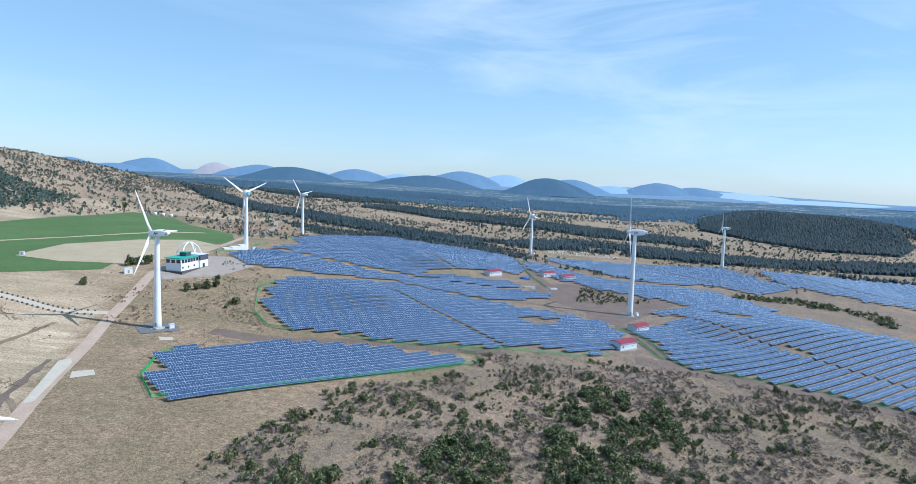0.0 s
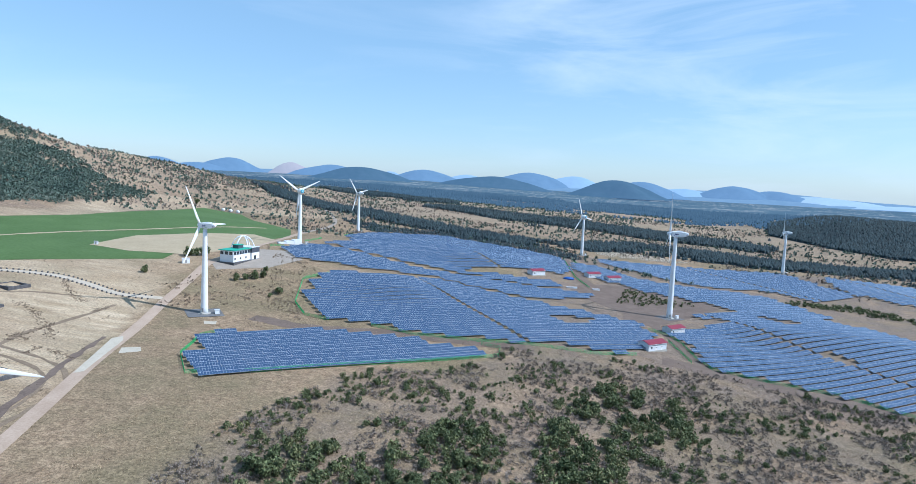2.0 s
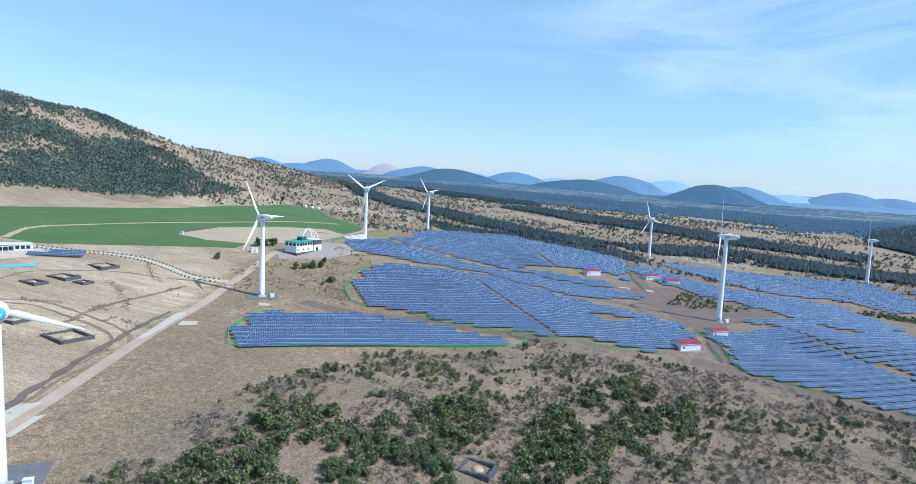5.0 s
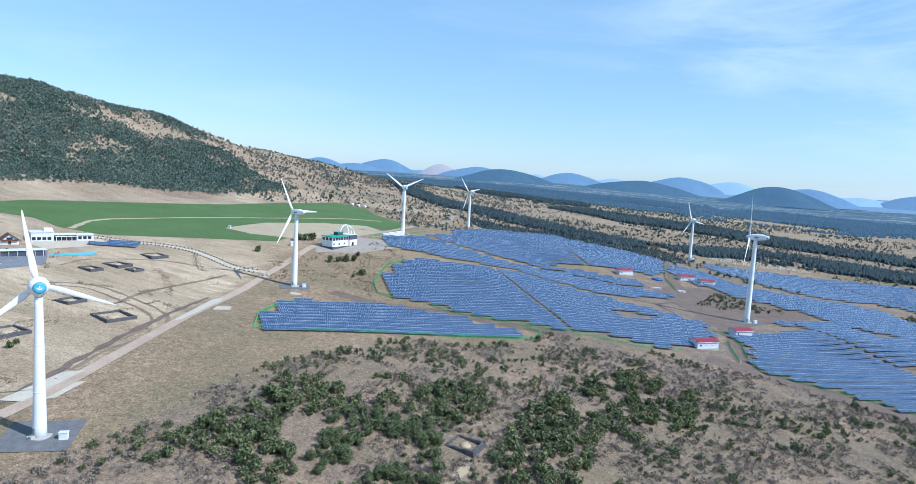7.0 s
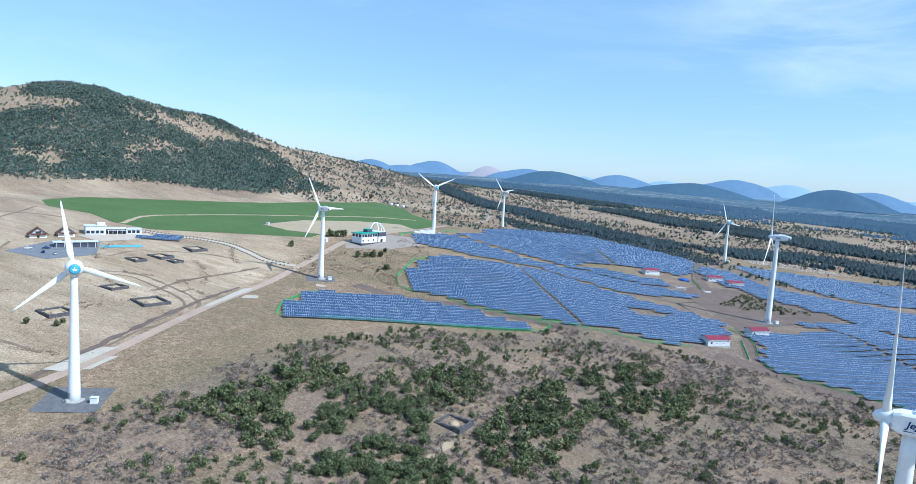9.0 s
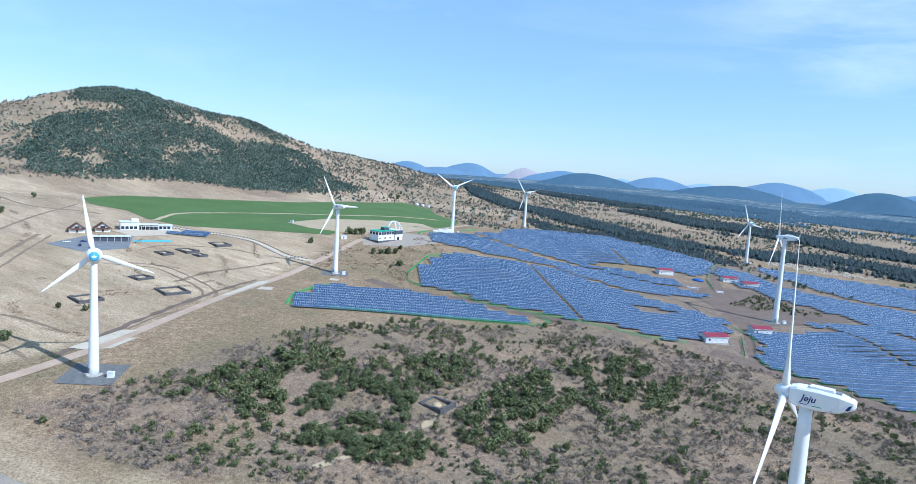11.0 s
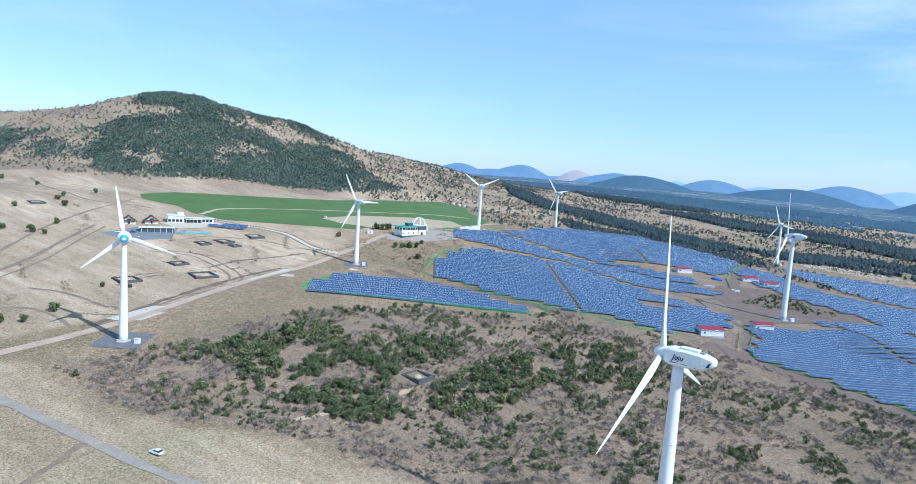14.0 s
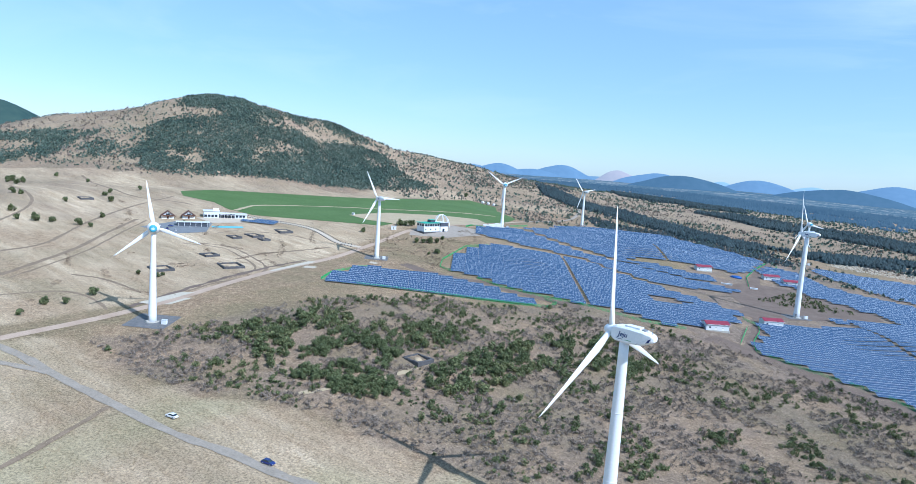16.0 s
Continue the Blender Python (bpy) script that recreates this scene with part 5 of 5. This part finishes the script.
def points(poly, count):
    """Random plan points in a polygon."""
    xs, ys = [p[0] for p in poly], [p[1] for p in poly]
    x, y = rng.uniform(min(xs), max(xs), count), rng.uniform(min(ys), max(ys), count)
    k = inside(poly, x, y)
    return x[k], y[k]


def clear_of(x, y, extra=()):
    k = np.ones(len(x), bool)
    for f in FIELDS + [FIELD, PATCH] + list(extra):
        k &= ~inside(f, x, y)
    return k


# ---- woods ----
BELT_A = [(-533, 1216), (-481, 1217), (-392, 1142), (-304, 1065), (-249, 1044), (-166, 979), (-91, 925), (-29, 886), (21, 872), (59, 870), (103, 912), (175, 965), (244, 965), (307, 940), (347, 909), (425, 897), (509, 900), (760, 880),
          (740, 800), (583, 808), (469, 828), (366, 790), (306, 808), (269, 828), (211, 843), (152, 856), (115, 826), (72, 810), (40, 800), (0, 790), (-54, 812), (-119, 858), (-183, 892), (-232, 913), (-296, 958), (-378, 1036), (-423, 1060)]
BELT_B = [(-200, 1295), (-150, 1400), (-92, 1360), (-27, 1325), (58, 1290), (122, 1275), (163, 1237), (235, 1199), (293, 1166), (362, 1116), (420, 1059), (375, 990), (336, 1033), (264, 1050), (209, 1066), (146, 1110), (75, 1144), (7, 1147), (-44, 1168), (-112, 1242)]
BELT_C = [(-246, 873), (-156, 838), (-89, 838), (-29, 812), (38, 785), (74, 765), (84, 716), (62, 704), (20, 735), (-30, 762), (-88, 806), (-150, 780), (-170, 770)]
BELT_D = [(-560, 1700), (-520, 1830), (-413, 1780), (-271, 1690), (-194, 1690), (-148, 1545), (-216, 1504), (-310, 1497), (-390, 1512), (-446, 1500)]
pines = [conifer(s, 2, 6) for s in range(8)]
low_pines = [conifer(20 + s, 1, 6) for s in range(8)]
for nm, belt, count, big in (("pine_belt", BELT_A, 60000, 1.15), ("pine_belt", BELT_B, 22000, 1.2), ("pine_belt", BELT_D, 12000, 1.2), ("thicket", BELT_C, 5200, 0.62)):
    x, y = points(belt, count)
    k = clear_of(x, y) & (0.75 * hash_noise((x * 0.94 - y * 0.35) / 3.5, x * 0.35 + y * 0.94, 34, 5) + 0.25 * hash_noise(x, y, 8, 6) > (0.3 if big > 0.9 else 0.42))
    x, y = x[k], y[k]
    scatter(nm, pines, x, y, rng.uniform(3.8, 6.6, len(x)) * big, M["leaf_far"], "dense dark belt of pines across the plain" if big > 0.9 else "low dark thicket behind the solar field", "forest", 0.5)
x, y = rng.uniform(-1400, 2200, 130000), rng.uniform(700, 2500, 130000)
p_, q_ = x * 0.35 + y * 0.94, x * 0.94 - y * 0.35
wood = 0.6 * hash_noise(q_ / 4.2, p_, 75, 2) + 0.4 * hash_noise(q_ / 2.0, p_, 30, 4)
thick = np.where(p_ > 1500, 0.56, 0.86) - 0.16 * smooth(1300, 2100, p_) - 0.12 * smooth(200, 700, x)
keep = wood > thick
keep |= ((((x - 690) * 0.25 - (y - 1290) * 0.97) / 330) ** 2 + (((x - 690) * 0.97 + (y - 1290) * 0.25) / 190) ** 2) < 1
keep &= (rng.random(len(x)) < np.where(p_ > 1500, 0.6, 1.0)) & (np.abs(np.degrees(np.arctan2(x - 80, y + 30))) < 60) & clear_of(x, y) & ~((x < -380) & (y < 1300) & (p_ < 1000))
x, y = x[keep], y[keep]
size = rng.uniform(4.0, 7.0, len(x)) * (1 + 0.9 * smooth(1200, 2300, np.hypot(x, y))) * np.where(inside(BELT_C, x, y), 0.6, 1)
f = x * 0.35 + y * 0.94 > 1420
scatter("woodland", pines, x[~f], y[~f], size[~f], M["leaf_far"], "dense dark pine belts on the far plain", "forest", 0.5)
# far trees carry painted air haze: blue emission over dark foliage
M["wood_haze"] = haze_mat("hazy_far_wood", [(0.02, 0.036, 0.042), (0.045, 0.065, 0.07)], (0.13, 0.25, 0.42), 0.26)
scatter("backdrop_wood", low_pines, x[f], y[f], size[f], M["wood_haze"], "forest far across the plain with painted blue haze", "forest", 0.5)
MOUND = [(520, 1397), (583, 1400), (700, 1410), (780, 1330), (760, 1180), (740, 1071), (700, 985), (656, 945), (562, 990), (512, 1087), (471, 1245)]
x, y = points(MOUND, 30000)
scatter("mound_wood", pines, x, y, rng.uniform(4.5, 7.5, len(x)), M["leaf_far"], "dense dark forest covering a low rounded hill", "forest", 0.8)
x, y = points([(225, 560), (270, 590), (330, 560), (350, 500), (395, 470), (420, 500), (370, 560), (330, 610), (270, 610)], 2600)
k = clear_of(x, y) & (hash_noise(x, y, 24, 71) > 0.45)
scatter("field_thicket", [crown(190 + s, 26, 0.34, 5) for s in range(5)], x[k], y[k], rng.uniform(1.4, 3.6, int(k.sum())), M["leaf"], "low dark thicket between solar fields", "shrubs", 0.2)
# scattered single pines and bushes of the plain
x, y = rng.uniform(-700, 1100, 15000), rng.uniform(640, 1900, 15000)
k = clear_of(x, y) & (hash_noise(x, y, 90, 8) > 0.42) & (np.abs(np.degrees(np.arctan2(x - 80, y + 30))) < 55)
x, y = x[k], y[k]
scatter("scrub_far", [crown(40 + s, 18, 0.4, 4) for s in range(5)], x, y, rng.uniform(1.8, 5.0, len(x)), M["leaf_hill"], "scattered pines and bushes on the plain", "shrubs", 0.3)

x, y = rng.uniform(-600, 900, 16000), rng.uniform(640, 1400, 16000)
k = clear_of(x, y) & (0.6 * hash_noise(x, y, 55, 18) + 0.4 * hash_noise(x, y, 14, 19) > 0.5) & (np.abs(np.degrees(np.arctan2(x - 80, y + 30))) < 50)
x, y = x[k], y[k]
scatter("plain_brush", [crown(50 + s, 9, 0.55, 4) for s in range(5)], x, y, rng.uniform(1.2, 3.2, len(x)), M["twig"], "grey leafless brush over the plain", "brush", 0.2)

# ---- the cone's woods ----
SLOPE = [(-735, 425), (-738, 463), (-709, 500), (-693, 544), (-695, 588), (-688, 629), (-642, 636), (-624, 652), (-592, 632), (-559, 620), (-509, 600), (-466, 598), (-490, 545), (-527, 499), (-550, 451), (-576, 400), (-623, 368)]
SPUR = [(-623, 670), (-616, 722), (-588, 766), (-534, 760), (-462, 750), (-455, 656), (-466, 600), (-509, 600), (-568, 632)]
SUMMIT = [(-772, 501), (-795, 532), (-775, 575), (-735, 605), (-708, 640), (-688, 632), (-688, 586), (-688, 537), (-723, 533), (-740, 513)]
BROW = [(-722, 668), (-718, 738), (-690, 800), (-640, 790), (-624, 752), (-679, 724), (-690, 650)]
WEST = [(-950, 308), (-905, 346), (-869, 372), (-808, 387), (-728, 430), (-640, 380), (-721, 340), (-756, 312), (-789, 255), (-900, 230)]
wx, wy = [], []
for area, count, bare in ((SLOPE, 14000, 0.5), (SPUR, 6500, 0.56), (SUMMIT, 3600, 0.46), (BROW, 1700, 0.55), (WEST, 7000, 0.82)):
    x, y = points(area, count * 2)
    k = hash_noise(x, y, 26, 6) + 0.5 * hash_noise(x, y, 9, 7) > bare
    wx.append(x[k] + rng.normal(0, 7, int(k.sum())))
    wy.append(y[k] + rng.normal(0, 7, int(k.sum())))
x, y = np.concatenate(wx), np.concatenate(wy)
scatter("hill_wood", [crown(60 + s, 13, 0.42, 4) for s in range(6)], x, y, rng.uniform(2.2, 4.4, len(x)), M["leaf_hill"], "dark pine wood on the flank of the hill", "forest", 0.4)
x, y = rng.uniform(-1150, -380, 14000), rng.uniform(250, 1500, 14000)
k = (hash_noise(x, y, 60, 9) > 0.4) & clear_of(x, y, [SLOPE, SPUR, SUMMIT]) & (ground_z(x, y) > 62)
x, y = x[k], y[k]
scatter("hill_scrub", [crown(70 + s, 16, 0.42, 4) for s in range(6)], x, y, rng.uniform(1.6, 3.4, len(x)), M["leaf_hill"], "scattered bushes over the dry hillside", "shrubs", 0.3)
x, y = rng.uniform(-1150, -380, 13000), rng.uniform(250, 1500, 13000)
k = (hash_noise(x, y, 45, 12) > 0.45) & clear_of(x, y, [SLOPE, SPUR, SUMMIT]) & (ground_z(x, y) > 60)
x, y = x[k], y[k]
scatter("hill_brush", [crown(80 + s, 12, 0.46, 4) for s in range(5)], x, y, rng.uniform(1.8, 3.6, len(x)), M["twig"], "grey leafless brush over the hillside", "shrubs", 0.3)

# ---- brush and shrubs of the near knoll ----
GREEN_A = [(-57, 113), (-50, 152), (-42, 174), (-17, 164), (-11, 188), (-2, 214), (22, 200), (17, 172), (13, 152), (24, 140), (40, 128), (30, 112), (1, 106), (-18, 106)]
GREEN_B = [(28, 208), (44, 250), (62, 285), (95, 275), (92, 240), (67, 198), (58, 160), (46, 142), (30, 150), (30, 178)]
x, y = points(BRUSH, 60000)
dist = np.hypot(x - 20.3, y - 163.5)
cl = 0.65 * hash_noise(x, y, 13, 21) + 0.35 * hash_noise(x, y, 4.5, 22)
east = smooth(90, 240, x)
lim = np.where(inside(GREEN_A, x, y) | inside(GREEN_B, x, y), 0.41, 0.52 + 0.05 * east + 0.1 * ((y < 108) & (x < 60)))
k = (cl > lim) & (dist > 8.5) & clear_of(x, y) & (rng.random(len(x)) < np.where(lim < 0.5, 0.3, 0.26))
x, y = x[k], y[k]
dense = inside(GREEN_A, x, y) | inside(GREEN_B, x, y)
size = np.where(dense, 1.7 + 3.3 * rng.random(len(x)) ** 1.4, 0.8 + 2.4 * rng.random(len(x)) ** 2.0)
order = np.argsort(np.hypot(x - 10, y - 140))
x, y, size = x[order], y[order], size[order]
BUSHES = [fast_mesh("crown", *crown(s, 900, 0.085, 11), M["leaf"]) for s in range(8)]
TRUNK = Build().tube([(0, 0, -0.12), (0.02, 0.01, 0.2), (0.0, 0.03, 0.55)], [0.05, 0.04, 0.015], 6).tube([(0.02, 0.01, 0.18), (0.16, 0.05, 0.45)], [0.025, 0.01], 5).tube([(0.01, 0.0, 0.22), (-0.13, -0.08, 0.5)], [0.025, 0.01], 5).mesh("trunk", M["bark"])
for i in range(min(280, len(x))):
    s = float(size[i])
    t = empty("shrub", pose(float(x[i]), float(y[i]), gz(x[i], y[i]), 0, 0, i * 57 % 360), "dark evergreen shrub in dry brush" if s < 2.4 else "tall dark evergreen shrub in dry brush", "shrub", "evergreen shrubs of the knoll")
    part("trunk", TRUNK, None, t, m=Matrix.Diagonal((s, s, s, 1)))
    part("crown", BUSHES[i % 8], None, t, m=Matrix.Diagonal((s * 1.1, s * 1.1, s, 1)))
n = min(280, len(x))
scatter("shrubs", [crown(100 + s, 200, 0.14, 8) for s in range(8)], x[n:], y[n:], size[n:] * 1.1, M["leaf"], "dark evergreen shrubs scattered in dry brush", "shrubs", 0.1)
x, y = points(BRUSH, 34000)
cl = 0.6 * hash_noise(x, y, 16, 31) + 0.4 * hash_noise(x, y, 6, 32)
k = (cl > 0.45) & clear_of(x, y) & (np.hypot(x - 20.3, y - 163.5) > 7.5)
x, y = x[k], y[k]
scatter("brush", [crown(120 + s, 52, 0.17, 6, 0.75, 0.35) for s in range(8)], x, y, rng.uniform(0.8, 2.4, len(x)), M["twig"], "grey leafless brush on the knoll", "brush", 0.1)

# overgrown field banks of the meadow
BANKS = [[(-209, 115), (-211, 129), (-204, 135)], [(-183, 158), (-181, 172)], [(-180, 208), (-189, 233), (-189, 263), (-188, 290)], [(-165, 130), (-175, 165), (-168, 205), (-180, 240), (-212, 268), (-240, 282)], [(-140, 60), (-190, 100), (-260, 130), (-330, 175)], [(-150, 215), (-190, 232), (-225, 222), (-262, 232), (-290, 262)],
         [(-128, 118), (-160, 112), (-200, 128), (-235, 165)], [(-245, 330), (-215, 300), (-190, 285)], [(-215, 60), (-280, 95), (-360, 110), (-450, 150)], [(-300, 180), (-350, 215), (-420, 240), (-470, 235)], [(-182, 205), (-205, 200), (-232, 212)]]
bx_, by_ = [], []
for bank in BANKS:
    for q in spline(bank, 0.9):
        for k in range(4):
            bx_.append(q.x + rng.normal() * 1.3)
            by_.append(q.y + rng.normal() * 1.3)
bx_, by_ = np.array(bx_), np.array(by_)
k = hash_noise(bx_, by_, 11, 51) > 0.5
scatter("bank_brush", [crown(140 + s, 24, 0.3, 5, 0.7, 0.3) for s in range(6)], bx_[k], by_[k], rng.uniform(0.25, 0.8, int(k.sum())), M["bramble"], "brown overgrowth along low field banks", "brush", 0.1)
x, y = points(MEADOW, 5200)
k = (hash_noise(x, y, 38, 52) > 0.62) & clear_of(x, y)
x, y = x[k], y[k]
scatter("meadow_brush", [crown(150 + s, 24, 0.3, 5, 0.7, 0.3) for s in range(6)], x, y, rng.uniform(0.3, 1.0, len(x)), M["bramble"], "patches of brown brush in the meadow", "brush", 0.1)

# tufts of dry grass
def tuft(seed):
    r = np.random.default_rng(seed)
    V, F = [], []
    for i in range(5):
        a, l = r.uniform(0, 2 * math.pi), r.uniform(0.3, 0.7)
        bx, by = r.uniform(-0.35, 0.35), r.uniform(-0.35, 0.35)
        V += [(bx - 0.09 * math.sin(a), by + 0.09 * math.cos(a), -0.05), (bx + 0.09 * math.sin(a), by - 0.09 * math.cos(a), -0.05), (bx + 0.5 * l * math.cos(a), by + 0.5 * l * math.sin(a), l)]
        F.append((3 * i, 3 * i + 1, 3 * i + 2))
    return np.array(V), np.array(F)


x, y = rng.uniform(-130, 330, 110000), rng.uniform(10, 345, 110000)
k = clear_of(x, y) & (hash_noise(x, y, 9, 41) > 0.35) & (np.abs(y - 50) > 9) & (x > -100 + 0.0 * y)
x, y = x[k], y[k]
scatter("grass_tufts", [tuft(s) for s in range(6)], x, y, rng.uniform(0.35, 0.85, len(x)), M["straw"], "tufts of dry straw-coloured grass", "grass")

# rubble and brush round the service track
def boulder(seed):
    r = np.random.default_rng(seed)
    V = np.array([(1, 0, 0.2), (0.3, 0.9, 0.1), (-0.8, 0.5, 0.15), (-0.7, -0.6, 0.1), (0.4, -0.9, 0.2), (0.1, 0.0, 0.9), (-0.2, 0.1, -0.4)]) * r.uniform(0.7, 1.2, (7, 3))
    return V, np.array([(i, (i + 1) % 5, 5) for i in range(5)] + [((i + 1) % 5, i, 6) for i in range(5)])


x, y = points([(105, 800), (126, 790), (190, 800), (230, 815), (190, 850), (126, 845)], 1400)
scatter("boulders", [boulder(s) for s in range(5)], x, y, rng.uniform(0.5, 1.5, len(x)), M["path"], "pale rubble of boulders on rough ground", "boulders")
x, y = points([(95, 500), (120, 490), (160, 520), (150, 545), (110, 560)], 500)
k = hash_noise(x, y, 12, 61) > 0.5
x, y = x[k], y[k]
scatter("service_brush", [crown(160 + s, 40, 0.26, 5) for s in range(4)], x, y, rng.uniform(1.0, 2.6, len(x)), M["leaf"], "dark bushes on rough ground by the huts", "shrubs", 0.1)
x, y = points([(-190, 330), (-165, 300), (-130, 335), (-95, 315), (-105, 345), (-118, 400), (-125, 430), (-165, 450), (-150, 395), (-178, 375)], 2600)
k = (hash_noise(x, y, 10, 62) > 0.5) & clear_of(x, y)
x, y = x[k], y[k]
scatter("slope_brush", [crown(170 + s, 30, 0.28, 5, 0.8, 0.2) for s in range(4)], x, y, rng.uniform(0.4, 1.3, len(x)), M["bramble"], "low brown brush on the slope by the lane", "brush", 0.1)
x, y = rng.uniform(-130, 380, 5000), rng.uniform(240, 345, 5000)
k = clear_of(x, y) & (hash_noise(x, y, 8, 63) > 0.55)
x, y = x[k], y[k]
scatter("verge_brush", [crown(180 + s, 26, 0.28, 5, 0.8, 0.2) for s in range(4)], x, y, rng.uniform(0.3, 1.0, len(x)), M["bramble"], "low brown brush along the array edge", "brush", 0.1)

# single trees of the meadow and round the buildings
TREES = [(-131, 57, 3.5), (-142, 71, 4.5), (-137, 79, 4), (-144, 95, 5), (-169, 131, 3.2), (-384, 139, 6), (-341, 140, 7), (-334, 149, 5), (-319, 161, 6), (-343, 190, 5), (-418, 192, 5), (-413, 229, 6), (-478, 289, 5),
         (-206, 401, 7), (-203, 405, 6), (-199, 409, 7), (-156, 367, 5), (-148, 375, 6), (-148, 393, 4), (-124, 356, 5), (-126, 348, 3), (-209, 354, 5), (-410, 785, 8), (-152, 371, 4.5), (-144, 380, 5), (-300, 236, 4)]
WEST_TREES = [(-158, 137, 3), (-160, 141, 2.5), (-466, 167, 6), (-459, 172, 5), (-350, 131, 5), (-600, 212, 8), (-590, 205, 7), (-580, 215, 7), (-560, 203, 6), (-445, 238, 5), (-461, 251, 5), (-653, 276, 6), (-587, 284, 5), (-310, 166, 4)]
TALL = [fast_mesh("crown", *crown(200 + s, 420, 0.15, 9), M["leaf"]) for s in range(4)]
for i, (tx, ty, s) in enumerate(TREES + WEST_TREES):
    t = empty("tree", pose(tx, ty, gz(tx, ty), 0, 0, i * 71 % 360), "dark green bushy tree on dry grass", "tree", "single trees")
    part("trunk", TRUNK, None, t, m=Matrix.Diagonal((s, s, s, 1)))
    part("crown", TALL[i % 4], None, t, m=Matrix.Diagonal((s, s, s, 1)))
